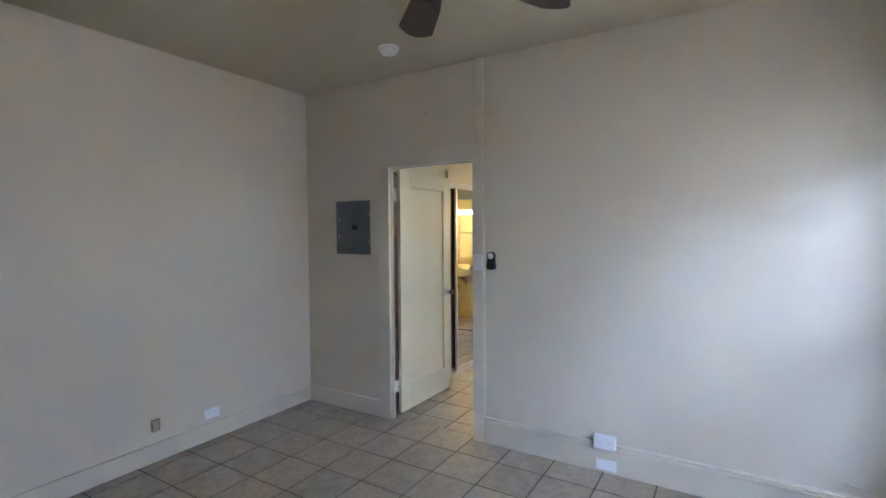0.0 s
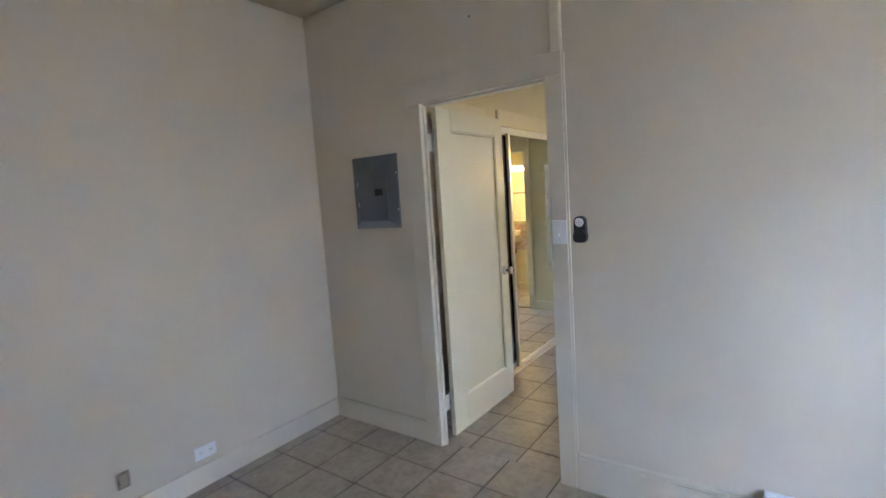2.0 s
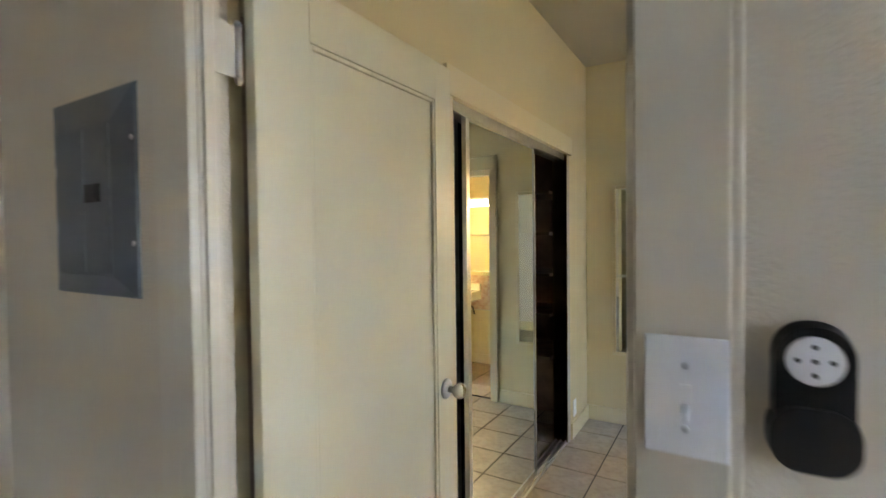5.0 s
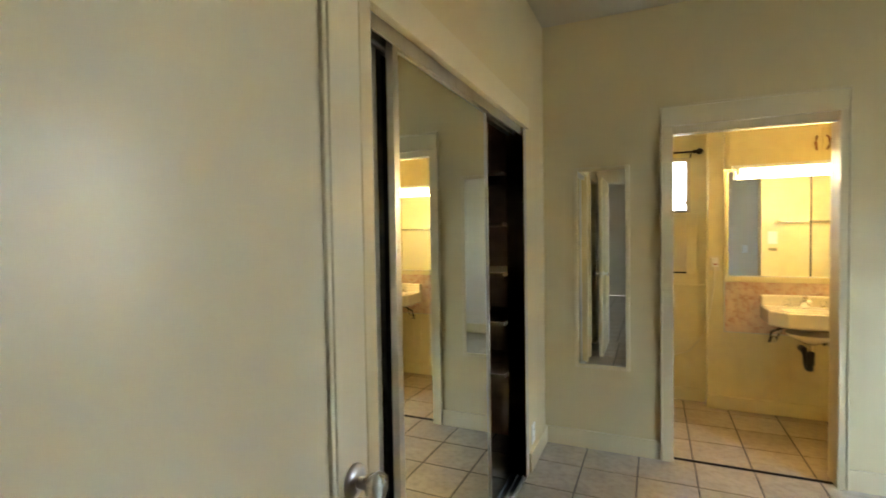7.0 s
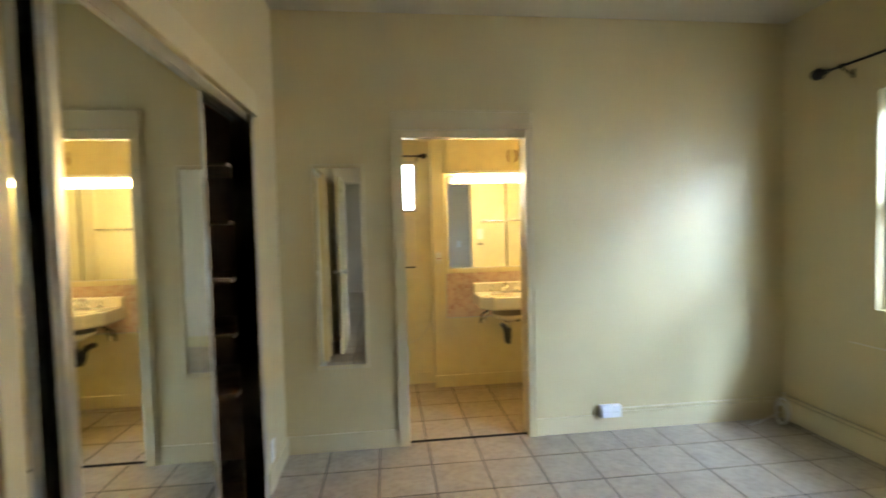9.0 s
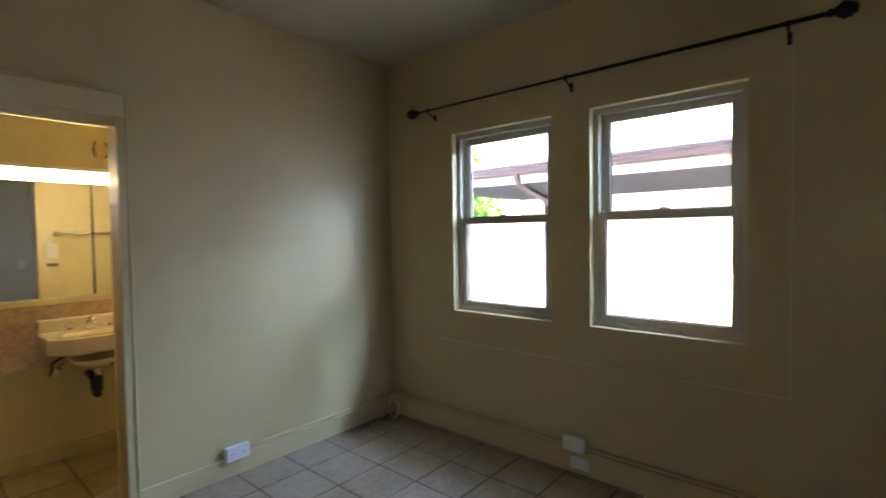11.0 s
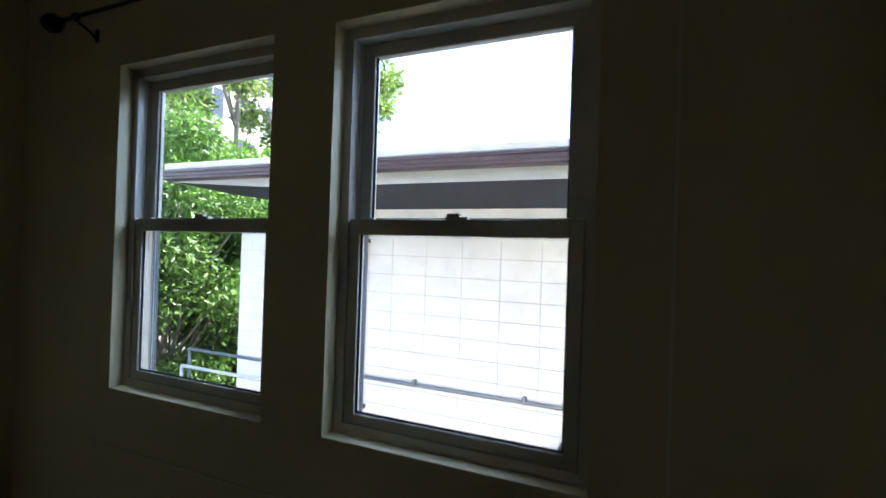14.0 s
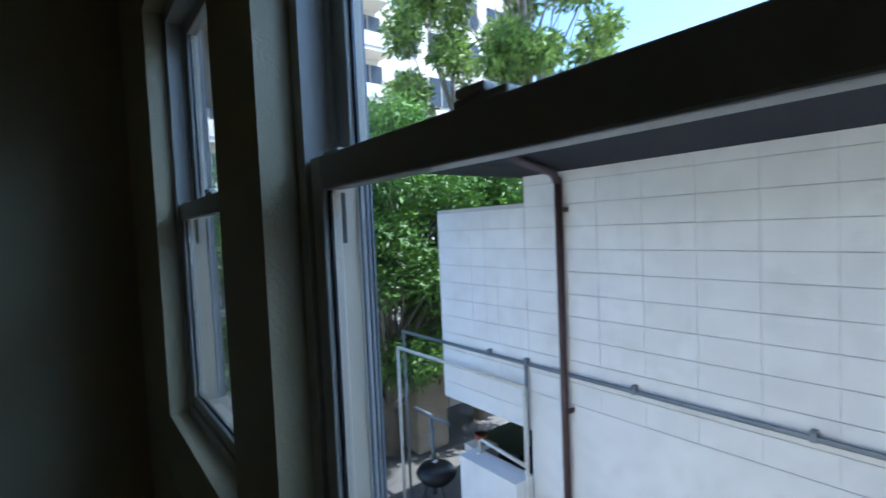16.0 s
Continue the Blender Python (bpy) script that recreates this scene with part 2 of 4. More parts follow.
def leaves(name, centres, spread, count, size, mat, parent=None, seed=1, flat=0.8):
    """Folded leaves scattered in clumps round the centres."""
    rng = np.random.default_rng(seed)
    c = np.array(centres)[rng.integers(0, len(centres), count)]
    off = rng.normal(size=(count, 3))
    off *= (rng.random(count) ** 0.45 * spread / np.linalg.norm(off, axis=1))[:, None]
    off[:, 2] *= flat
    p = c + off
    d = rng.normal(size=(count, 3)) + off / spread * 0.8 + np.array((0, 0, -0.35))
    d /= np.linalg.norm(d, axis=1)[:, None]
    s = np.cross(d, rng.normal(size=(count, 3)) + np.array((0, 0, 0.1)))
    s /= np.linalg.norm(s, axis=1)[:, None]
    up = np.cross(s, d)
    ln = (size * (0.6 + 0.8 * rng.random(count)))[:, None]
    v = np.stack([p, p + d * ln * 0.45 + s * ln * 0.17 + up * ln * 0.05, p + d * ln, p + d * ln * 0.45 - s * ln * 0.17 + up * ln * 0.05], 1).reshape(-1, 3)
    k = np.arange(count) * 4
    f = np.concatenate([np.stack([k, k + 1, k + 2], 1), np.stack([k, k + 2, k + 3], 1)])
    me = bpy.data.meshes.new(name)
    me.from_pydata(v.tolist(), [], f.tolist())
    me.materials.append(mat)
    ob = new(name, me)
    if parent:
        ob.parent = parent
        ob.matrix_parent_inverse = Matrix.Translation(-parent.location)
    return ob


# ---- rooms: walls, floors, ceilings ----
H1, H2, HB = 2.735, 2.775, 2.26
DX0, DX1, DH = 0.93, 1.68, 2.03          # door between the rooms
BX0, BX1, BH = 1.585, 2.386, 2.045         # bathroom opening
CY0, CY1, CH = 1.15, 2.76, 2.02            # closet opening
LY0, LY1 = 0.19, 0.84                      # narrow closet opening behind the door
BY = 3.30                                  # bathroom wall
XW = 4.26                                  # window wall
WZ0, WZ1 = 0.885, 2.14
WINDOWS = [(1.87, 2.647), (0.855, 1.628)]
WINDOWS_1 = [(-1.43, -0.65), (-2.45, -1.67)]

wall("wall_west", "x", -0.12, 0, -4.7, 3.3, 0, 2.9, [], M_WALL, "cream painted plaster wall")
wall("wall_door", "y", 0, 0.1, 0, XW, 0, 2.9, [(DX0 - 0.05, DX1 + 0.02, 0, DH + 0.02)], M_WALL, "cream painted plaster wall with a doorway")
wall("wall_south", "y", -4.82, -4.7, -0.12, XW + 0.15, 0, 2.9, [], M_WALL, "cream painted plaster wall")
wall("wall_windows", "x", XW, XW + 0.15, -4.7, 4.64, 0, 2.9, [(a, b, WZ0, WZ1) for a, b in WINDOWS + WINDOWS_1], M_WALL2, "cream painted plaster wall with double-hung windows")
wall("wall_closet", "x", 0.70, 0.80, 0.1, BY, 0, 2.9, [(LY0, LY1, 0, CH), (CY0, CY1, 0, CH)], M_WALL2, "cream painted plaster wall with a closet opening")
wall("wall_bathroom", "y", BY, BY + 0.12, -0.12, XW, 0, 2.9, [(BX0, BX1, 0, BH)], M_WALL2, "cream painted plaster wall with a bathroom doorway")
wall("wall_bath_front", "y", BY + 0.12, BY + 0.135, 0.9, 2.95, 0, HB, [(BX0, BX1, 0, BH)], M_BATH, "yellow painted bathroom wall")
wall("wall_bath_sink", "y", 4.40, 4.64, 1.87, 2.95, 0, HB, [], M_BATH, "yellow painted bathroom wall behind the basin")
wall("wall_bath_recess", "y", 4.53, 4.64, 0.9, 1.87, 0, HB, [(1.25, 1.75, 1.57, 2.02)], M_BATH, "yellow painted bathroom wall with a small window")
wall("wall_bath_east", "x", 2.95, 3.05, BY + 0.12, 4.64, 0, HB, [], M_BATH, "yellow painted bathroom wall")
wall("wall_bath_west", "x", 0.8, 0.9, BY + 0.12, 4.64, 0, HB, [], M_BATH, "yellow painted bathroom wall")
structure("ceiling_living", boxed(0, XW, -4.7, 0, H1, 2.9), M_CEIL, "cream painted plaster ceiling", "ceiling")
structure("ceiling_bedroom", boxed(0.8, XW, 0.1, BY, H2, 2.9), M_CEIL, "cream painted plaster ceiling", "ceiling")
structure("ceiling_closet", boxed(0, 0.7, 0.1, BY, 2.4, 2.9), M_CLOSET, "dark stained closet ceiling", "ceiling")
structure("ceiling_bath", boxed(0.8, 3.05, BY + 0.12, 4.64, HB, 2.9), M_BATH, "yellow painted bathroom ceiling", "ceiling")
structure("roof", boxed(-0.6, 5.42, -5.4, 6.2, 2.9, 3.05), M_ROOF, "flat roof slab over the flat", "roof")
structure("eave_soffit", boxed(XW + 0.15, 5.42, -5.4, 6.2, 2.75, 2.9), M_EAVE, "grey painted soffit of the overhanging eave", "eave")
structure("lower_storey", boxed(-0.12, XW + 0.15, -4.82, 4.64, -2.75, -0.1), M_STAIR, "plain storey below the flat", "building")


def floor(name, x0, x1, y0, y1, px, py, label):
    """Square tiles 0.31 m apart, with dark grout lines through (px, py)."""
    base = structure(name, boxed(x0, x1, y0, y1, -0.1, -0.004), M_GROUT, label, "floor")
    return base, (x0, x1, y0, y1, px, py)


FLOORS = [
    floor("floor_living", 0, XW, -4.7, 0.05, 1.035, -0.24, "beige ceramic tile floor with dark grout"),
    floor("floor_bedroom", 0, XW, 0.05, 3.345, 1.075, 3.02, "beige ceramic tile floor with dark grout"),
    floor("floor_bath", 0.9, 2.95, 3.355, 4.53, 1.07, 3.675, "beige ceramic tile floor in warm lamp light"),
]


# ---- skirting, casings and trim ----
def skirting(name, x0, x1, y0, y1, h, mat=M_TRIM):
    bm = bmesh.new()
    box(bm, x0, x1, y0, y1, 0.0, h, 0.003)
    return structure(name, bm, mat, "cream painted wooden skirting board", "baseboard")


skirting("baseboard", 0, 0.016, -4.7, -0.016, 0.125)
skirting("baseboard", 0, DX0 - 0.11, -0.016, 0, 0.135)
skirting("baseboard", DX1 + 0.090, XW, -0.018, 0, 0.150)
skirting("baseboard", 0.816, BX0 - 0.073, BY - 0.015, BY, 0.115, M_TRIM2)
skirting("baseboard", BX1 + 0.051, XW, BY - 0.015, BY, 0.115, M_TRIM2)
skirting("baseboard", XW - 0.016, XW, 0.116, BY - 0.016, 0.135, M_TRIM2)
skirting("baseboard", DX1 + 0.090, XW - 0.016, 0.1, 0.116, 0.135, M_TRIM2)
skirting("baseboard", 0.80, 0.816, 2.83, BY, 0.115, M_TRIM2)
skirting("baseboard", 1.86, 2.95, 4.385, 4.40, 0.105, M_BATH)
skirting("baseboard", 0.9, 1.86, 4.515, 4.53, 0.105, M_BATH)


def ledge_trim():
    """The moulded raceway in two ridges that runs along the skirting."""
    for x0, x1, y0, y1, z in ((DX1 + 0.098, XW, -0.026, 0, 0.154), (BX1 + 0.62, XW, BY - 0.022, BY, 0.118), (XW - 0.024, XW, 0.12, BY - 0.024, 0.138)):
        bm = bmesh.new()
        inset = (0, 0, 0.012, 0) if y1 - y0 < 0.1 else (0.012, 0, 0, 0)
        box(bm, x0, x1, y0, y1, z + 0.020, z + 0.036, 0.004)
        box(bm, x0 + inset[0], x1, y0 + inset[2], y1, z + 0.008, z + 0.024)
        box(bm, x0, x1, y0, y1, z, z + 0.012, 0.003)
        structure("trim", bm, M_TRIM if y1 <= 0 else M_TRIM2, "cream painted raceway moulding above the skirting", "trim")


ledge_trim()


def casing_living():
    t = thing("door_casing", (1.3, 0, 0), "cream painted flat wooden door casing", "door casing", kind="structure")
    for a in ((DX0 - 0.11, DX0, -0.02, 0, 0, DH), (DX1, DX1 + 0.084, -0.02, 0, 0, DH)):
        part("side_board", boxed(*a, 0.003), M_TRIM, t)
    part("head_board", boxed(DX0 - 0.11, DX1 + 0.084, -0.022, 0, DH, DH + 0.105, 0.003), M_TRIM, t)
    part("jamb", boxed(DX0 - 0.05, DX0, 0.0, 0.045, 0, DH), M_TRIM, t)
    part("jamb", boxed(DX1, DX1 + 0.02, 0.0, 0.1, 0, DH), M_TRIM, t)
    part("head_jamb", boxed(DX0 - 0.05, DX1 + 0.02, 0.0, 0.1, DH, DH + 0.02), M_TRIM, t)
    part("stop", boxed(DX0, DX0 + 0.010, 0.008, 0.03, 0, DH - 0.012, 0.002), M_TRIM, t)
    part("stop", boxed(DX1 - 0.012, DX1, 0.012, 0.05, 0, DH - 0.012, 0.002), M_TRIM, t)
    part("head_stop", boxed(DX0, DX1, 0.012, 0.05, DH - 0.012, DH, 0.002), M_TRIM, t)
    part("edge_bead", boxed(DX1 + 0.084, DX1 + 0.094, -0.016, 0, 0.19, DH + 0.1, 0.003), M_TRIM, t, "painted bead along the casing")
    for a in ((DX1, DX1 + 0.084, 0.1, 0.12, 0, DH), (DX0 - 0.11, DX1 + 0.084, 0.1, 0.12, DH, DH + 0.105)):
        part("back_board", boxed(*a, 0.003), M_TRIM, t)
    bm = boxed(1.710, 1.768, -0.026, 0, DH + 0.105, H1, 0.010)
    structure("trim", bm, M_TRIM, "cream painted vertical cable cover strip", "trim")


casing_living()


def casing_bath():
    t = thing("bathroom_casing", (2, BY, 0), "cream painted bathroom door casing with a sliding door track", "door casing", kind="structure")
    part("side_board", boxed(BX0 - 0.06, BX0, BY - 0.02, BY, 0, BH, 0.003), M_TRIM2, t)
    part("side_board", boxed(BX1, BX1 + 0.038, BY - 0.02, BY, 0, BH, 0.003), M_TRIM2, t)
    part("head_board", boxed(BX0 - 0.06, BX1 + 0.038, BY - 0.022, BY, BH, BH + 0.11, 0.004), M_TRIM2, t)
    part("bead", boxed(BX0 - 0.072, BX1 + 0.050, BY - 0.028, BY, BH + 0.11, BH + 0.124, 0.004), M_TRIM2, t, "painted outer bead")
    part("bead", boxed(BX0 - 0.072, BX0 - 0.060, BY - 0.027, BY, 0, BH + 0.11, 0.004), M_TRIM2, t, "painted outer bead")
    part("bead", boxed(BX1 + 0.038, BX1 + 0.050, BY - 0.027, BY, 0, BH + 0.11, 0.004), M_TRIM2, t, "painted outer bead")
    part("header", boxed(BX0, BX1, BY + 0.004, BY + 0.026, BH - 0.045, BH), M_TRIM2, t, "painted header board")
    part("track", boxed(BX0, BX1, BY + 0.03, BY + 0.045, BH - 0.05, BH), M_ALU, t, "metal sliding door track")
    part("track", boxed(BX0, BX1, BY + 0.075, BY + 0.09, BH - 0.04, BH), M_ALU, t, "metal sliding door track")
    part("threshold", boxed(BX0, BX1, BY + 0.045, BY + 0.055, -0.004, 0.004), M_DARKMET, t, "dark metal threshold strip")


casing_bath()


# ---- the door ----
def panel_door():
    t = thing("door_1", (0.932, 0.142, 0), "open cream painted single-panel wooden door", "door", kind="structure")
    m = pose(0.945, 0.148, 0, 0, 0, -0.3)
    w, h0, h1, k = 0.748, 0.012, 2.025, -0.032

    def put(name, bm, mat, parent=t, label=""):
        bm.transform(m)
        return part(name, bm, mat, parent, label)
    put("stile", boxed(k, 0, -0.034, 0.115, h0, h1, 0.003), M_DOOR)
    put("stile", boxed(k, 0, w - 0.098, w, h0, h1, 0.003), M_DOOR)
    put("bottom_rail", boxed(k, 0, 0.115, w - 0.098, h0, 0.22), M_DOOR)
    put("top_rail", boxed(k, 0, 0.115, w - 0.098, 1.90, h1), M_DOOR)
    put("panel", boxed(k + 0.012, -0.012, 0.11, w - 0.094, 0.215, 1.905), M_DOOR)
    for a in ((0.115, 0.127, 0.22, 1.90), (w - 0.110, w - 0.098, 0.22, 1.90), (0.127, w - 0.110, 0.22, 0.232), (0.127, w - 0.110, 1.888, 1.90)):
        put("moulding", boxed(-0.013, -0.003, *a, 0.003), M_DOOR)
    bm = bmesh.new()
    lathe(bm, (0, 0.698, 0.945), (1, 0, 0), [(0, 0.034), (0.004, 0.034), (0.010, 0.024), (0.013, 0.012)])
    rose = put("door_rose", bm, M_NICKEL, t, "round satin nickel rose")
    bm = bmesh.new()
    lathe(bm, (0, 0.698, 0.945), (1, 0, 0), [(0.010, 0.011), (0.030, 0.012), (0.038, 0.022), (0.050, 0.027), (0.060, 0.026), (0.066, 0.020), (0.068, 0.008), (0.0685, 0.0)])
    put("door_knob", bm, M_NICKEL, t, "round satin nickel knob with a push button")
    bm = bmesh.new()
    lathe(bm, (k, 0.698, 0.945), (-1, 0, 0), [(0, 0.031), (0.009, 0.022), (0.020, 0.012), (0.035, 0.022), (0.047, 0.026), (0.057, 0.020), (0.058, 0.0)])
    put("door_knob", bm, M_NICKEL)
    put("latch_plate", boxed(k + 0.006, -0.006, w, w + 0.002, 0.90, 0.97), M_NICKEL)
    for z in (0.25, 1.82):
        hinge = part("hinge", tubed([(0.934, 0.085, z - 0.05), (0.934, 0.085, z + 0.05)], 0.007), M_NICKEL, t, "painted steel hinge")
        for i in (-1, 1):
            bm = bmesh.new()
            lathe(bm, (0.934, 0.085, z + i * 0.050), (0, 0, i), [(0, 0.008), (0.006, 0.008), (0.012, 0.004)], 10)
            part("finial", bm, M_NICKEL, hinge)
        part("leaf_plate", boxed(0.9305, 0.9325, 0.032, 0.080, z - 0.05, z + 0.05), M_TRIM, hinge)


panel_door()


# ---- closet with sliding mirror doors ----
def closet():
    t = thing("closet_frame", (0.8, 1.95, 0), "cream painted closet frame with sliding door tracks", "closet frame", kind="structure")
    part("head_board", boxed(0.80, 0.822, CY0 - 0.055, CY1 + 0.066, CH - 0.004, CH + 0.115, 0.003), M_TRIM2, t)
    part("side_board", boxed(0.80, 0.818, CY0 - 0.055, CY0, 0, CH - 0.004, 0.003), M_TRIM2, t)
    part("side_board", boxed(0.70, 0.803, CY1, CY1 + 0.056, 0, CH - 0.006), M_TAUPE, t, "taupe side jamb")
    for x in (0.716, 0.750, 0.784):
        part("top_rail", boxed(x - 0.003, x + 0.003, CY0, CY1, CH - 0.045, CH), M_ALU, t)
        part("bottom_rail", boxed(x - 0.003, x + 0.003, CY0, CY1, 0.0, 0.020), M_ALU, t)
    part("side_board", boxed(0.80, 0.818, LY1, LY1 + 0.07, 0, CH, 0.003), M_TRIM2, t)
    part("head_board", boxed(0.80, 0.820, LY0 - 0.05, LY1 + 0.07, CH, CH + 0.10, 0.003), M_TRIM2, t)
    part("bottom_plate", boxed(0.705, 0.797, CY0, CY1, -0.003, 0.006), M_ALU, t, "aluminium floor track")
    for name, x, y0, y1 in (("sliding_mirror_door", 0.767, 1.325, 2.19), ("sliding_mirror_door", 0.733, 1.155, 1.93)):
        d = thing(name, (x, (y0 + y1) / 2, 0.02), "sliding closet door faced with mirror in an aluminium frame", "mirror door", "closet doors")
        z0, z1 = 0.024, CH - 0.03
        part("mirror", boxed(x + 0.002, x + 0.006, y0 + 0.03, y1 - 0.010, z0 + 0.03, z1 - 0.02), M_MIRROR, d, "silver mirror glass")
        part("backing", boxed(x - 0.008, x + 0.001, y0 + 0.004, y1 - 0.004, z0, z1), M_BLACK, d, "black backing board")
        part("stile", boxed(x - 0.011, x + 0.013, y0, y0 + 0.032, z0, z1, 0.002), M_ALU, d)
        part("stile", boxed(x - 0.011, x + 0.013, y1 - 0.013, y1, z0, z1, 0.002), M_ALU, d)
        part("rail", boxed(x - 0.009, x + 0.011, y0 + 0.032, y1 - 0.013, z1 - 0.022, z1), M_ALU, d)
        part("rail", boxed(x - 0.009, x + 0.011, y0 + 0.032, y1 - 0.013, z0, z0 + 0.032), M_ALU, d)
    lining = [((0.0, 0.012, 0.1, BY), "wall_closet_back"), ((0.012, 0.70, BY - 0.012, BY), "wall_closet_end"), ((0.012, 0.70, 0.1, 0.112), "wall_closet_end")]
    for a, name in lining:
        structure(name, boxed(*a, 0, 2.4), M_CLOSET, "dark brown stained closet lining", "wall")
    structure("wall_closet_inside", boxed(0.688, 0.70, CY1 + 0.06, BY - 0.012, 0, 2.4), M_CLOSET, "dark brown stained closet lining", "wall")
    for z in (0.60, 0.905, 1.19, 1.48, 1.77):
        s = thing("closet_shelf", (0.35, 3.0, z), "dark brown wooden closet shelf with a lighter front edge", "shelf", "closet shelves")
        part("board", boxed(0.012, 0.688, 2.735, BY - 0.012, z - 0.018, z), M_CLOSET, s)
        part("front_edge", boxed(0.012, 0.688, 2.722, 2.735, z - 0.019, z + 0.001), M_SHELF, s, "light wood front edge")


closet()


# ---- windows ----
def window(name, x, y0, y1, z0, z1):
    """A white vinyl double-hung window, set back in its opening."""
    t = thing(name, (x, (y0 + y1) / 2, z0), "white vinyl double-hung window in a deep reveal", "window", kind="structure")
    f = 0.05
    x0, x1 = x + 0.055, x + 0.163
    fr = part("window_frame", boxed(x0, x1, y0, y0 + f * 0.6, z0, z1), M_VINYL, t)
    part("window_frame", boxed(x0, x1, y1 - f * 0.6, y1, z0, z1), M_VINYL, t)
    part("window_frame", boxed(x0, x1, y0 + f * 0.6, y1 - f * 0.6, z1 - 0.035, z1), M_VINYL, t)
    part("window_sill", boxed(x0 - 0.002, x1 + 0.004, y0 + f * 0.6, y1 - f * 0.6, z0, z0 + 0.03), M_VINYL, t)
    for y in (y0 + f * 0.6, y1 - f * 0.6):
        s = 1 if y < (y0 + y1) / 2 else -1
        part("guide", boxed(x0 + 0.040, x0 + 0.046, y, y + s * 0.012, z0 + 0.03, z1 - 0.035), M_VINYL, t)
        part("track_liner", boxed(x0 + 0.082, x1 - 0.001, y, y + s * 0.004, z0 + 0.03, z1 - 0.035), M_TRACK, t, "white vinyl sash track")
        # raised grey ribs draw the shaded lines of the track grooves
        for gx in (0.086, 0.096, 0.104):
            part("guide", boxed(x0 + gx - 0.0015, x0 + gx + 0.0015, y, y + s * 0.009, z0 + 0.034, z1 - 0.035), M_CONDUIT, t, "grey rib for the shade line of a track groove")
    zm = 1.523
    ya, yb = y0 + f * 0.6 + 0.003, y1 - f * 0.6 - 0.003

    def sash(xa, xb, za, zb, side, bottom, top, label):
        s = part("sash", boxed(xa, xb, ya, ya + side, za, zb, 0.003), M_VINYL, t, label)
        part("stile", boxed(xa, xb, yb - side, yb, za, zb, 0.003), M_VINYL, s)
        part("rail", boxed(xa, xb, ya + side, yb - side, za, za + bottom, 0.003), M_VINYL, s)
        part("rail", boxed(xa, xb, ya + side, yb - side, zb - top, zb, 0.003), M_VINYL, s)
        g = part("pane", boxed((xa + xb) / 2 - 0.002, (xa + xb) / 2 + 0.002, ya + side - 0.004, yb - side + 0.004, za + bottom - 0.004, zb - top + 0.004), M_GLASS, s, "clear glass pane")
        g.visible_shadow = False
        for a in ((ya + side, ya + side + 0.006, za + bottom, zb - top), (yb - side - 0.006, yb - side, za + bottom, zb - top), (ya + side, yb - side, za + bottom, za + bottom + 0.006)):
            part("gasket", boxed((xa + xb) / 2 - 0.007, (xa + xb) / 2 - 0.003, *a), M_BLACK, s, "black glazing gasket")
        return s
    low = sash(x0 + 0.006, x0 + 0.038, z0 + 0.03, zm + 0.024, 0.036, 0.034, 0.048, "lower sash")
    sash(x0 + 0.047, x0 + 0.079, zm - 0.006, z1 - 0.036, 0.048, 0.030, 0.042, "upper sash")
    ym = (y0 + y1) / 2
    bm = bmesh.new()
    box(bm, x0 + 0.012, x0 + 0.034, ym - 0.035, ym + 0.035, zm + 0.024, zm + 0.033, 0.003)
    box(bm, x0 + 0.010, x0 + 0.028, ym - 0.010, ym + 0.030, zm + 0.033, zm + 0.042, 0.003)
    part("sash_lock", bm, M_VINYL, low, "white cam lock")
    for y in (ya + 0.06, yb - 0.06):
        part("tilt_latch", boxed(x0 + 0.010, x0 + 0.030, y - 0.022, y + 0.022, zm + 0.024, zm + 0.029, 0.002), M_VINYL, low)
    part("jamb_stop", boxed(x0 + 0.048, x0 + 0.056, yb - 0.012, yb - 0.003, zm - 0.10, zm - 0.025), M_BLACK, t, "black jamb stop")


for i, (a, b) in enumerate(WINDOWS + WINDOWS_1):
    window("window_%d" % (i + 1), XW, a, b, WZ0, WZ1)

bm = bmesh.new()
box(bm, XW - 0.004, XW, 0.683, 0.689, 0.66, 2.27)
box(bm, XW - 0.004, XW, 0.689, 2.80, 0.66, 0.666)
structure("trim", bm, M_TRIM, "painted seam of the wall panel round the windows", "trim")


def curtain_rod(x, z, ya, yb, brackets, axis="y"):
    t = thing("curtain_rod", (x, (ya + yb) / 2, z), "dark bronze curtain rod with faceted finials on brackets", "curtain rod")
    mid = (ya + yb) / 2 - 0.05
    part("rod", tubed([(x, ya, z), (x, mid, z)], 0.0095), M_DARKMET, t)
    part("rod", tubed([(x, mid, z), (x, yb, z)], 0.0075), M_DARKMET, t)
    for y, s in ((ya, -1), (yb, 1)):
        bm = bmesh.new()
        lathe(bm, (x, y, z), (0, s, 0), [(-0.01, 0.013), (0.004, 0.019), (0.012, 0.012), (0.02, 0.02), (0.045, 0.038), (0.065, 0.030), (0.07, 0.036), (0.076, 0.020), (0.088, 0.024), (0.094, 0.0)], 8)
        for f in bm.faces:
            f.smooth = False
        part("finial", bm, M_DARKMET, t, "faceted dark finial")
    for y in brackets:
        b = part("bracket", tubed([(XW - 0.004, y, z - 0.055), (XW - 0.03, y, z - 0.035), (x, y, z - 0.012)], 0.005), M_DARKMET, t)
        part("mounting_plate", boxed(XW - 0.006, XW, y - 0.009, y + 0.009, z - 0.068, z - 0.015, 0.002), M_DARKMET, b)
        part("cradle", lathed((x, y - 0.01, z), (0, 1, 0), [(0, 0.010), (0.001, 0.0135), (0.019, 0.0135), (0.02, 0.010)], 14), M_DARKMET, b)


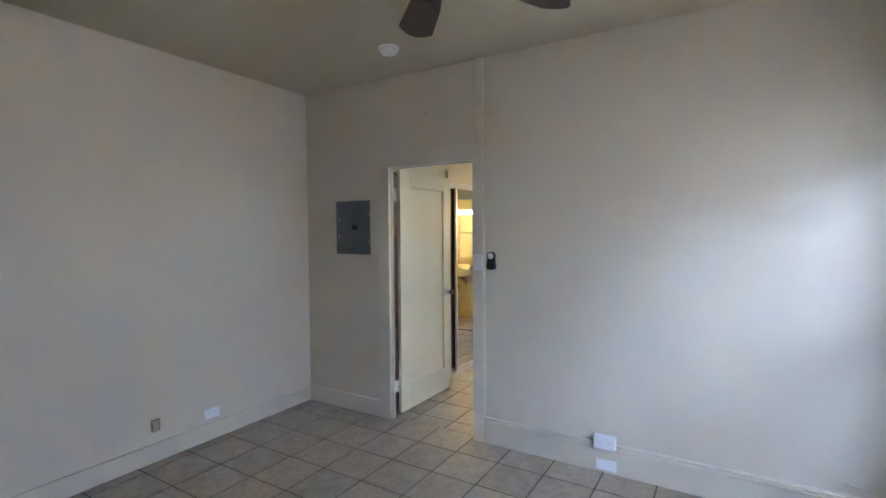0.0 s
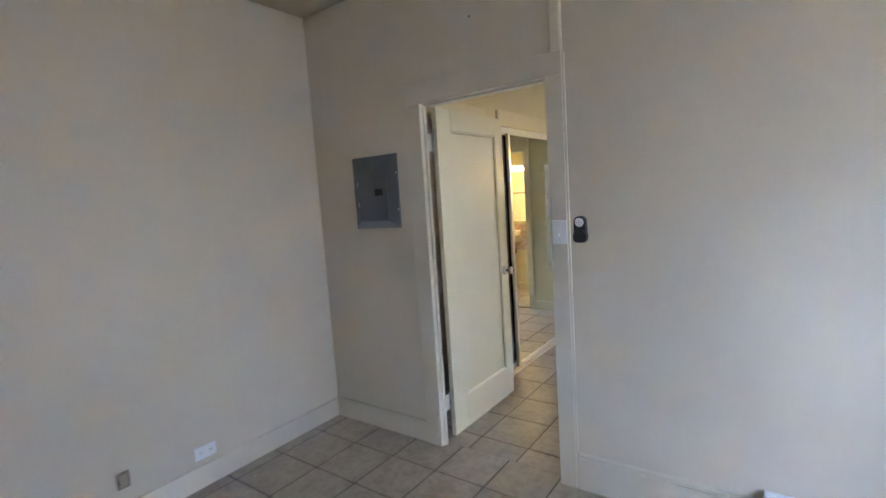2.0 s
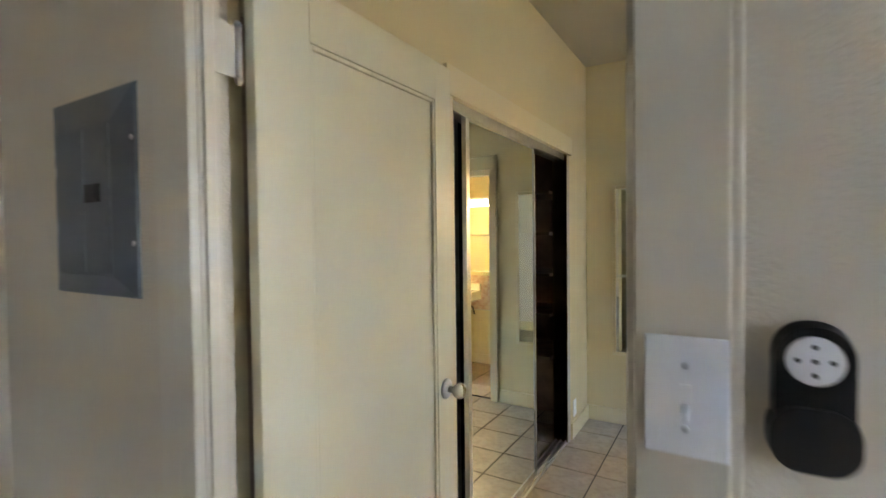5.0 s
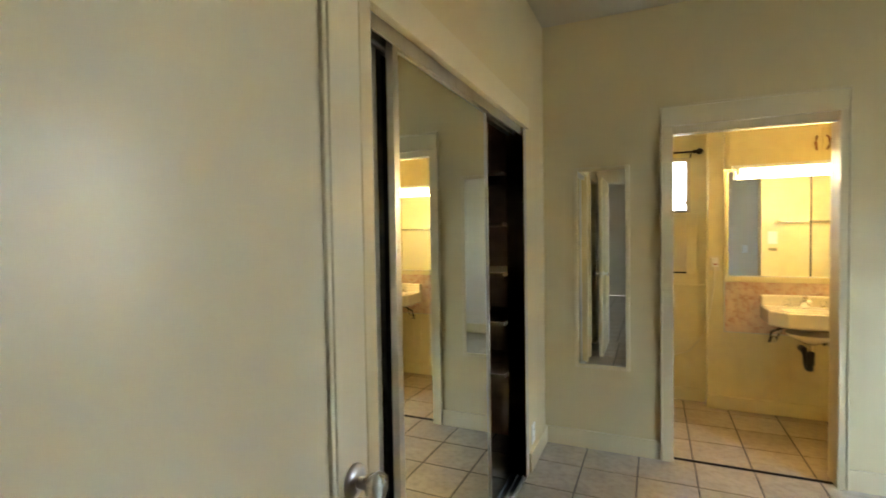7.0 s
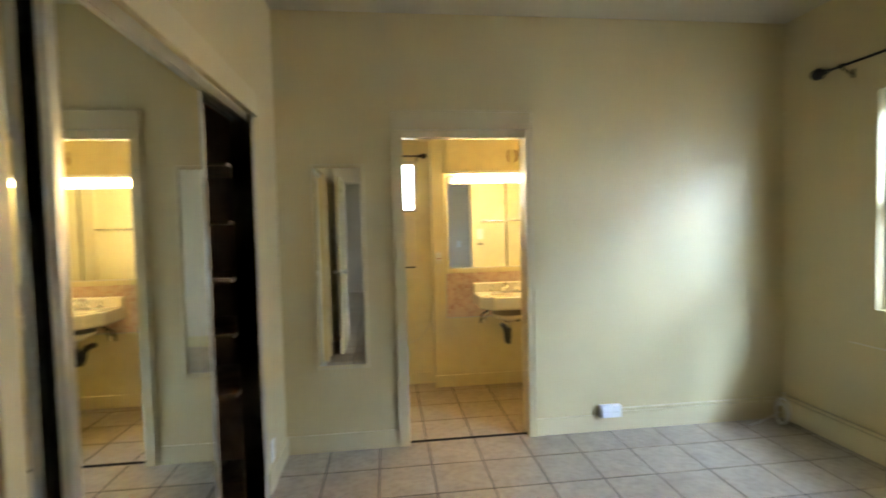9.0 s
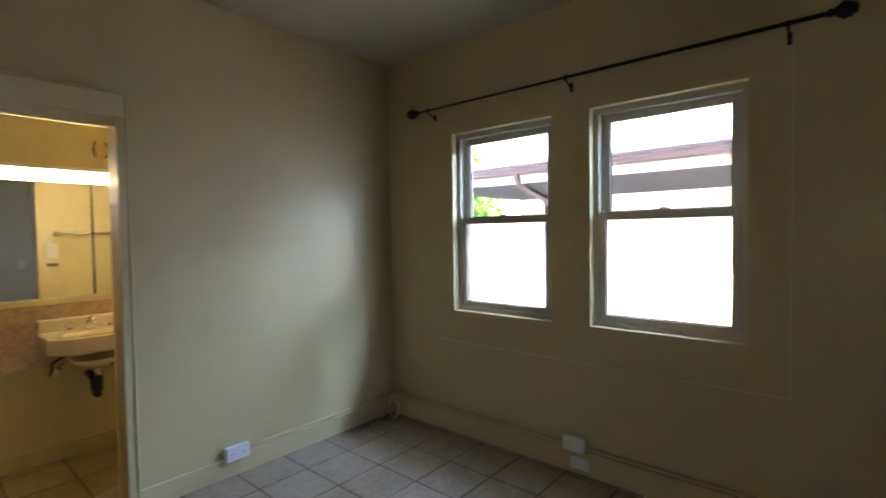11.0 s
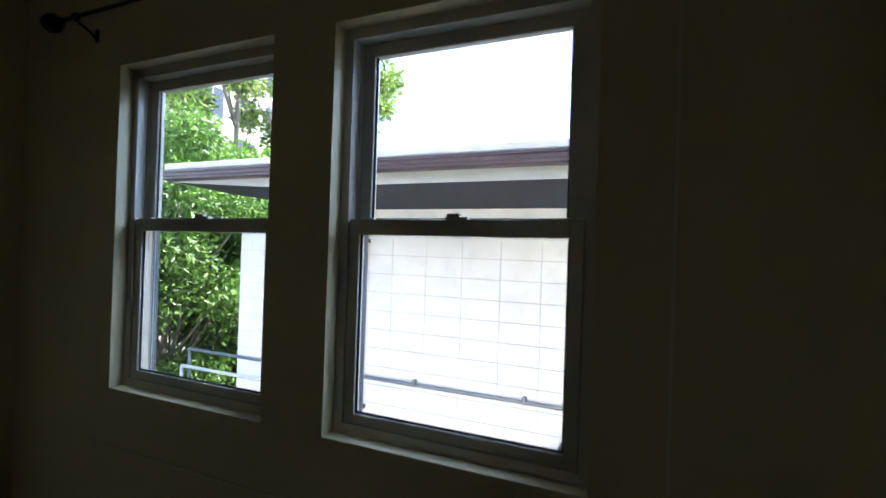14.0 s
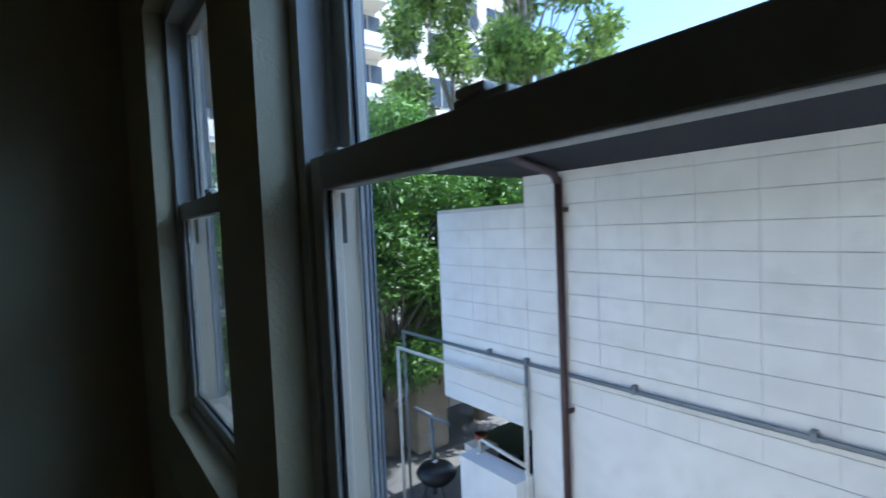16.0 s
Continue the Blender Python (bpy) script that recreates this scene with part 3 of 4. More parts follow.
curtain_rod(4.178, 2.318, 0.56, 2.90, (0.70, 1.735, 2.80))


# ---- wall fittings ----
def plate(name, axis, at, u, z, w, h, d, mat, label, category, slots="h", group=""):
    """A wall plate or socket box on the face at `at`; axis says which way it faces."""
    t = thing(name, (at if axis in "xX" else u, u if axis in "xX" else at, z), label, category, group)
    s = -1 if axis in "xy" else 1

    def bx(a, b, c, e, p, q):
        lo, hi = sorted((at + s * p, at + s * q))
        return (lo, hi, a, b, c, e) if axis in "xX" else (a, b, lo, hi, c, e)
    part("plate", boxed(*bx(u - w / 2, u + w / 2, z - h / 2, z + h / 2, 0, d), min(0.004, d / 3)), mat, t)
    if slots == "none":
        return t
    for i in (-1, 1):
        du, dz = (i * w * 0.22, 0) if slots == "h" else (0, i * h * 0.20)
        r = part("socket", boxed(*bx(u + du - 0.015, u + du + 0.015, z + dz - 0.013, z + dz + 0.013, d - 0.001, d + 0.0015), 0.0007), mat, t)
        for k in (-0.006, 0.006):
            part("slot", boxed(*bx(u + du + k - 0.001, u + du + k + 0.001, z + dz - 0.004, z + dz + 0.006, d + 0.001, d + 0.002)), M_BLACK, r)
    return t


plate("wall_socket", "X", 0.0, -0.968, 0.193, 0.118, 0.072, 0.006, M_WHITEPL, "white double wall socket above the skirting", "socket")
plate("wall_socket", "y", -0.018, 2.612, 0.205, 0.130, 0.082, 0.040, M_WHITEPL, "white surface-mounted socket box on the raceway", "socket")
plate("blank_plate", "y", -0.018, 2.617, 0.052, 0.122, 0.066, 0.006, M_WHITEPL, "white blank cover plate on the skirting", "cover plate", "none")
plate("wall_socket", "y", BY - 0.015, 2.945, 0.147, 0.140, 0.082, 0.040, M_WHITEPL, "white surface-mounted socket box on the raceway", "socket")
plate("wall_socket", "x", XW - 0.016, 1.715, 0.186, 0.135, 0.085, 0.040, M_WHITEPL, "white surface-mounted socket box on the raceway", "socket")
plate("wall_socket", "x", XW - 0.016, 1.69, 0.065, 0.118, 0.070, 0.006, M_WHITEPL, "white wall socket set in the skirting", "socket")
plate("wall_socket", "X", 0.80, 2.93, 0.20, 0.072, 0.118, 0.006, M_WHITEPL, "white wall socket beside the closet", "socket", "v")
plate("light_switch", "Y", 0.1, 2.75, 1.12, 0.072, 0.118, 0.006, M_WHITEPL, "white light switch on the cream wall", "switch", "none")
plate("blank_plate", "Y", 0.1, 2.05, 0.05, 0.118, 0.070, 0.006, M_WHITEPL, "white cover plate near the floor", "cover plate", "none")


def phone_jack():
    t = thing("phone_jack", (0, -1.37, 0.243), "brown open phone jack box on the wall", "phone jack")
    part("body", boxed(0, 0.014, -1.398, -1.344, 0.204, 0.284, 0.003), M_BROWN, t)
    part("insert", boxed(0.014, 0.018, -1.390, -1.356, 0.215, 0.275, 0.001), M_TAN, t, "paler insert")
    part("dark_gap", boxed(0.014, 0.0155, -1.396, -1.391, 0.225, 0.255), M_BLACK, t)


phone_jack()


def light_switch():
    t = thing("light_switch", (1.727, -0.02, 1.3), "white toggle light switch on the door casing", "switch")
    part("plate", boxed(1.691, 1.763, -0.026, -0.02, 1.243, 1.357, 0.002), M_WHITEPL, t)
    part("toggle_frame", boxed(1.722, 1.732, -0.0275, -0.026, 1.288, 1.312), M_WHITEPL, t)
    bm = boxed(1.7235, 1.7305, -0.042, -0.0265, 1.294, 1.304, 0.0015)
    bm.transform(Matrix.Translation((0, 0, 1.299)) @ Matrix.Rotation(0.35, 4, "X") @ Matrix.Translation((0, 0, -1.299)))
    part("toggle", bm, M_WHITEPL, t)
    for z in (1.270, 1.330):
        part("screw", lathed((1.727, -0.0258, z), (0, -1, 0), [(0, 0.0035), (0.001, 0.0035), (0.0015, 0.001)], 10), M_ALU, t)


light_switch()


def fan_remote():
    t = thing("fan_remote", (1.824, 0, 1.31), "black remote control in a wall cradle beside the door", "remote")

    def pill(x0, x1, z0, z1, ya, yb, r):
        bm = bmesh.new()
        n = 10
        pts = []
        for cx, cz, a0 in ((x1 - r, z1 - r, 0), (x0 + r, z1 - r, 90), (x0 + r, z0 + r, 180), (x1 - r, z0 + r, 270)):
            pts += [(cx + r * math.cos(radians(a0 + 90 * k / n)), cz + r * math.sin(radians(a0 + 90 * k / n))) for k in range(n + 1)]
        a = [bm.verts.new((x, ya, z)) for x, z in pts]
        b = [bm.verts.new(((x - 1.824) * 0.93 + 1.824, yb, (z - 1.31) * 0.96 + 1.31)) for x, z in pts]
        for i in range(len(pts)):
            bm.faces.new((a[i], a[i - 1], b[i - 1], b[i]))
        bm.faces.new(a)
        bm.faces.new(b)
        return bm
    part("cradle", pill(1.790, 1.858, 1.247, 1.305, 0, -0.026, 0.024), M_BLACK, t)
    part("body", pill(1.794, 1.854, 1.253, 1.376, 0, -0.022, 0.028), M_BLACK, t)
    part("button_disc", lathed((1.824, -0.0215, 1.345), (0, -1, 0), [(0, 0.021), (0.0018, 0.021), (0.0025, 0.019), (0.0026, 0)], 24), M_WHITEPL, t, "pale grey button disc")
    for dx, dz in ((0, 0), (-0.012, 0), (0.012, 0), (0, 0.012), (0, -0.012)):
        part("button", lathed((1.824 + dx, -0.0238, 1.345 + dz), (0, -1, 0), [(0, 0.0022), (0.0008, 0.0022), (0.001, 0.0)], 10), M_DARKMET, t)


fan_remote()


def breaker_panel():
    t = thing("breaker_panel", (0.537, 0, 1.33), "grey steel electrical breaker panel set in the wall", "breaker panel")
    x0, x1, z0, z1 = 0.349, 0.725, 1.333, 1.782
    bm = bmesh.new()
    ring = [[(x0, z0), (x1, z0), (x1, z1), (x0, z1)], [(x0 + 0.004, z0 + 0.004), (x1 - 0.004, z0 + 0.004), (x1 - 0.004, z1 - 0.004), (x0 + 0.004, z1 - 0.004)],
            [(x0 + 0.05, z0 + 0.045), (x1 - 0.075, z0 + 0.045), (x1 - 0.075, z1 - 0.075), (x0 + 0.05, z1 - 0.075)]]
    vs = [[bm.verts.new((x, y, z)) for x, z in r] for r, y in zip(ring, (0, -0.006, -0.018))]
    for a, b in zip(vs, vs[1:]):
        for k in range(4):
            bm.faces.new((a[k], a[(k + 1) % 4], b[(k + 1) % 4], b[k]))
    bm.faces.new(vs[-1])
    part("cover", bm, M_PANEL, t)
    d = part("panel_door", boxed(x0 + 0.054, x1 - 0.080, -0.022, -0.018, z0 + 0.050, z1 - 0.080, 0.0015), M_PANEL, t)
    part("crease", boxed(x0 + 0.185, x0 + 0.188, -0.0235, -0.022, z0 + 0.052, z1 - 0.082), M_PANEL, d)
    part("latch", boxed(x0 + 0.195, x0 + 0.262, -0.026, -0.022, z0 + 0.205, z0 + 0.245, 0.001), M_BLACK, d, "black latch recess")
    part("latch_tab", boxed(x0 + 0.238, x0 + 0.254, -0.029, -0.026, z0 + 0.210, z0 + 0.240, 0.001), M_BLACK, d)
    for z in (z0 + 0.14, z0 + 0.27):
        part("hinge", boxed(x0 + 0.046, x0 + 0.056, -0.021, -0.014, z, z + 0.025), M_ALU, t)
    for x in (x0 + 0.014, x1 - 0.014):
        for z in (z0 + 0.115, z1 - 0.115):
            part("screw", lathed((x, -0.006, z), (0, -1, 0), [(0, 0.006), (0.002, 0.006), (0.003, 0.002)], 10), M_ALU, t)


breaker_panel()


def smoke_alarm():
    t = thing("smoke_alarm", (1.316, -0.50, H1), "white round smoke alarm on the ceiling", "smoke alarm")
    part("base", lathed((1.316, -0.50, H1), (0, 0, -1), [(0, 0.067), (0.010, 0.067), (0.012, 0.062)], 32), M_WHITEPL, t)
    part("body", lathed((1.316, -0.50, H1 - 0.012), (0, 0, -1), [(0, 0.058), (0.022, 0.056), (0.030, 0.050), (0.034, 0.030), (0.0345, 0.0)], 32), M_WHITEPL, t)
    part("test_button", lathed((1.335, -0.51, H1 - 0.045), (0, 0, -1), [(0, 0.010), (0.003, 0.009), (0.0032, 0.0)], 16), M_IVORY, t)


smoke_alarm()


def ceiling_fan():
    c = Vector((2.38, -1.58, H1))
    t = thing("ceiling_fan", c, "dark ceiling fan with broad wooden blades at rest", "ceiling fan")
    part("canopy", lathed(c, (0, 0, -1), [(0, 0.07), (0.03, 0.068), (0.05, 0.03)], 24), M_DARKMET, t)
    part("downrod", tubed([c + Vector((0, 0, -0.04)), c + Vector((0, 0, -0.18))], 0.012), M_DARKMET, t)
    part("motor", lathed(c + Vector((0, 0, -0.17)), (0, 0, -1), [(0, 0.04), (0.02, 0.09), (0.08, 0.10), (0.12, 0.08), (0.15, 0.05), (0.155, 0.0)], 28), M_DARKMET, t)
    for k in range(5):
        m = Matrix.Translation(c + Vector((0, 0, -0.28))) @ Matrix.Rotation(radians(62 + 72 * k), 4, "Z") @ Matrix.Rotation(radians(11), 4, "X")
        bm = bmesh.new()
        n = 12
        out = [(0.17, -0.045), (0.30, -0.065), (0.54, -0.080)] + [(0.55 + 0.06 * math.sin(math.pi * i / n), -0.078 + 0.156 * i / n) for i in range(1, n)] + [(0.54, 0.080), (0.30, 0.065), (0.17, 0.045)]
        lo = [bm.verts.new((x, y, -0.004)) for x, y in out]
        hi = [bm.verts.new((x, y, 0.004)) for x, y in out]
        bm.faces.new(lo)
        bm.faces.new(hi)
        for i in range(len(out)):
            bm.faces.new((lo[i], lo[i - 1], hi[i - 1], hi[i]))
        bm.transform(m)
        b = part("blade", bm, M_FAN, t)
        bm = boxed(0.06, 0.24, -0.018, 0.018, -0.010, -0.004, 0.002)
        bm.transform(m)
        part("blade_iron", bm, M_DARKMET, b)


ceiling_fan()


def cable_stub():
    t = thing("cable_end", (3.77, -0.012, 0.25), "loose grey coaxial cable end poking from the wall", "cable")
    part("cable", tubed([(3.86, 0, 0.235), (3.82, -0.03, 0.25), (3.78, -0.045, 0.262)], 0.0035), M_CABLE, t)
    part("connector", lathed((3.78, -0.045, 0.262), (-0.9, -0.2, 0.1), [(0, 0.006), (0.018, 0.006), (0.019, 0.004), (0.026, 0.004)], 8), M_ALU, t)


cable_stub()
solid("wall_hook_hole", lathed((1.278, 0, 2.413), (0, -1, 0), [(0, 0.008), (0.002, 0.007), (0.003, 0)], 10), M_BROWN, "small brown screw plug in the wall", "screw")


def cable_coil():
    t = thing("cable_coil", (4.18, 3.18, 0), "coil of white cable standing in the corner", "cable")
    cx, cy, cz = 4.17, 3.17, 0.085
    rng = random.Random(4)
    for k in range(4):
        r = 0.062 + 0.008 * k
        ox, oz, tl = rng.uniform(-0.006, 0.006), rng.uniform(-0.008, 0.008), rng.uniform(0.1, 0.35)
        pts = [(cx + ox + tl * r * math.sin(a) * 0.5 + 0.012 * k - 0.03, cy + r * math.cos(a) * 0.72 + 0.01 * k, max(0.004, cz + oz + r * 1.05 * math.sin(a))) for a in [i * math.tau / 28 for i in range(29)]]
        part("loop", tubed(pts, 0.0048, 6), M_CABLE, t)
    part("lead", tubed([(4.225, 3.25, 0.20), (4.21, 3.24, 0.14), (4.19, 3.20, 0.09)], 0.0035, 6), M_CABLE, t)
    part("lead", tubed([(4.14, 3.18, 0.09), (4.08, 3.2, 0.05), (4.0, 3.21, 0.012), (3.93, 3.20, 0.004)], 0.0035, 6), M_CABLE, t)


cable_coil()


def wall_mirror():
    t = thing("wall_mirror", (1.17, BY, 0.533), "tall narrow wall mirror in a cream frame", "mirror")
    x0, x1, z0, z1, y = 0.999, 1.339, 0.533, 1.833, BY
    part("glass", boxed(x0 + 0.022, x1 - 0.022, y - 0.010, y - 0.006, z0 + 0.022, z1 - 0.022), M_MIRROR, t, "silver mirror glass")
    part("backing", boxed(x0 + 0.01, x1 - 0.01, y - 0.006, y, z0 + 0.01, z1 - 0.01), M_BROWN, t)
    for a in ((x0, x0 + 0.026, z0, z1), (x1 - 0.026, x1, z0, z1)):
        part("frame_side", boxed(a[0], a[1], y - 0.018, y, a[2], a[3], 0.004), M_TRIM2, t)
    for a in ((z0, z0 + 0.026), (z1 - 0.026, z1)):
        part("frame_end", boxed(x0 + 0.026, x1 - 0.026, y - 0.017, y, *a, 0.004), M_TRIM2, t)


wall_mirror()


# ---- bathroom ----
def basin():
    t = thing("wash_basin", (2.46, 4.4, 0.75), "cream porcelain wall-hung wash basin with chrome tap", "basin")
    x0, x1, yb, yf = 2.215, 2.745, 4.392, 3.985
    zt, zb = 0.845, 0.735

    def ring(ins, z):
        c = 0.10 - ins * 0.4
        return [(x0 + ins, yb - ins * 0.2, z), (x1 - ins, yb - ins * 0.2, z), (x1 - ins, yf + c + ins, z), (x1 - c - ins, yf + ins, z), (x0 + c + ins, yf + ins, z), (x0 + ins, yf + c + ins, z)]
    bm = bmesh.new()
    rows = [ring(0.10, zb - 0.025), ring(0.012, zb), ring(0.0, zb + 0.012), ring(0.0, zt - 0.01), ring(0.008, zt)]
    vs = [[bm.verts.new(p) for p in r] for r in rows]
    turn = [radians(a) for a in (140, 40, -15, -60, -120, 195)]
    inner = [bm.verts.new((2.48 + 0.20 * math.cos(a), 4.15 + 0.115 * math.sin(a), zt - 0.004)) for a in turn]
    deep = [bm.verts.new((2.48 + 0.13 * math.cos(a), 4.15 + 0.07 * math.sin(a), zt - 0.09)) for a in turn]
    loops = vs + [inner, deep]
    for a, b in zip(loops, loops[1:]):
        for k in range(6):
            bm.faces.new((a[k], a[(k + 1) % 6], b[(k + 1) % 6], b[k]))
    bm.faces.new(deep)
    bm.faces.new(vs[0])
    bmesh.ops.bevel(bm, geom=[e for e in bm.edges if abs(e.verts[0].co.z - e.verts[1].co.z) > 0.03], offset=0.012, segments=3, affect="EDGES", profile=0.5)
    part("bowl", bm, M_PORC, t)
    part("back_ledge", boxed(x0, x1, 4.345, 4.392, zt - 0.01, 0.925, 0.012), M_PORC, t)
    part("underbowl", lathed((2.48, 4.16, zb - 0.05), (0, 0, -1), [(0, 0.15), (0.03, 0.13), (0.06, 0.07), (0.075, 0.04)], 20), M_PORC, t)
    for x in (2.37, 2.59):
        h = part("tap_base", lathed((x, 4.305, zt), (0, 0, 1), [(0, 0.024), (0.008, 0.022), (0.014, 0.012), (0.02, 0.012)], 16), M_CHROME, t)
        part("tap_handle", lathed((x, 4.305, zt + 0.02), (0, 0, 1), [(0, 0.014), (0.006, 0.022), (0.026, 0.020), (0.034, 0.012), (0.035, 0)], 8), M_ACRYL, h, "clear acrylic tap handle")
    bm = bmesh.new()
    tube(bm, [(2.48, 4.31, zt), (2.48, 4.305, zt + 0.04), (2.48, 4.28, zt + 0.065), (2.48, 4.23, zt + 0.068), (2.48, 4.20, zt + 0.055)], [0.030, 0.026, 0.022, 0.016, 0.014], 12)
    part("spout", bm, M_CHROME, t)
    part("tailpiece", tubed([(2.48, 4.17, 0.64), (2.48, 4.17, 0.52)], 0.018), M_CHROME, t)
    part("locknut", lathed((2.48, 4.17, 0.655), (0, 0, -1), [(0, 0.036), (0.02, 0.036), (0.03, 0.024), (0.05, 0.024)], 12), M_BLACK, t)
    part("trap", tubed([(2.48, 4.17, 0.55), (2.48, 4.17, 0.46), (2.48, 4.185, 0.43), (2.48, 4.22, 0.425), (2.48, 4.25, 0.45), (2.48, 4.26, 0.50), (2.48, 4.30, 0.53), (2.48, 4.40, 0.53)], 0.024), M_BLACK, t, "black plastic trap")
    for x in (2.31, 2.64):
        v = part("stop_valve", tubed([(x, 4.40, 0.60), (x, 4.32, 0.60), (x + 0.01, 4.30, 0.64), (x + 0.03, 4.29, 0.70)], 0.010), M_CHROME, t)
        part("valve_handle", lathed((x, 4.33, 0.60), (-0.6, -0.8, 0), [(0, 0.012), (0.03, 0.013), (0.04, 0.026), (0.05, 0.024)], 8), M_CHROME, v)
        part("hose", tubed([(x, 4.34, 0.61), (x - 0.05, 4.30, 0.58), (x - 0.04, 4.28, 0.66), (x + 0.04, 4.28, 0.70)], 0.008), M_BLACK, v)


basin()


def vanity_wall():
    t = thing("backsplash", (2.4, 4.4, 0.62), "pink marble-patterned backsplash with metal edging", "backsplash")
    part("sheet", boxed(1.985, 2.94, 4.394, 4.40, 0.622, 1.012), M_MARBLE, t)
    part("edging", boxed(1.977, 1.985, 4.391, 4.40, 0.614, 1.012), M_ALU, t)
    part("edging", boxed(1.985, 2.94, 4.391, 4.40, 0.614, 0.622), M_ALU, t)
    c = thing("mirror_cabinet", (2.45, 4.4, 1.02), "recessed bathroom mirror cabinet in a yellow frame", "mirror cabinet")
    part("frame", boxed(1.975, 2.94, 4.372, 4.40, 1.015, 1.055, 0.004), M_BATH, c)
    part("frame", boxed(1.975, 2.005, 4.375, 4.40, 1.055, 1.87, 0.003), M_BATH, c)
    for a, b in ((2.005, 2.528), (2.532, 2.94)):
        part("mirror_door", boxed(a, b, 4.388, 4.393, 1.062, 1.865), M_MIRROR, c, "sliding mirror pane")
    part("track", boxed(2.005, 2.94, 4.380, 4.396, 1.055, 1.062), M_ALU, c)
    part("divider", boxed(2.525, 2.535, 4.384, 4.387, 1.062, 1.865), M_DARKMET, c)
    w = thing("wall_cabinet", (2.45, 4.3, 1.88), "yellow painted wall cabinet above the mirror", "cabinet")
    part("body", boxed(1.975, 2.94, 4.335, 4.40, 1.885, 2.25, 0.002), M_BATH, w)
    for a, b, hx in ((2.005, 2.576, 2.545), (2.580, 2.93, 2.602)):
        d = part("cabinet_door", boxed(a, b, 4.321, 4.335, 1.905, 2.185, 0.002), M_BATH, w)
        s = 1 if hx < 2.57 else -1
        part("handle", tubed([(hx, 4.321, 2.08), (hx - s * 0.008, 4.30, 2.06), (hx - s * 0.014, 4.296, 2.03), (hx - s * 0.008, 4.30, 2.0), (hx, 4.321, 1.98)], [0.006, 0.007, 0.009, 0.007, 0.006], 8), M_HANDLE, d, "curved brass handle")
        if s > 0:
            for z in (1.935, 2.135):
                part("hinge", boxed(a - 0.012, a + 0.002, 4.318, 4.334, z, z + 0.04), M_BATH, d)
    f = thing("tube_light", (2.4, 4.34, 1.86), "lit warm fluorescent tube lamp under the cabinet", "lamp")
    part("housing", boxed(2.02, 2.92, 4.27, 4.335, 1.872, 1.90, 0.003), M_WHITEPL, f)
    part("tube", tubed([(2.075, 4.29, 1.835), (2.90, 4.29, 1.835)], 0.022, 14), M_TUBE, f, "glowing tube")
    for x in (2.05, 2.905):
        part("lamp_holder", boxed(x, x + 0.016, 4.27, 4.31, 1.81, 1.875, 0.003), M_WHITEPL, f)


vanity_wall()


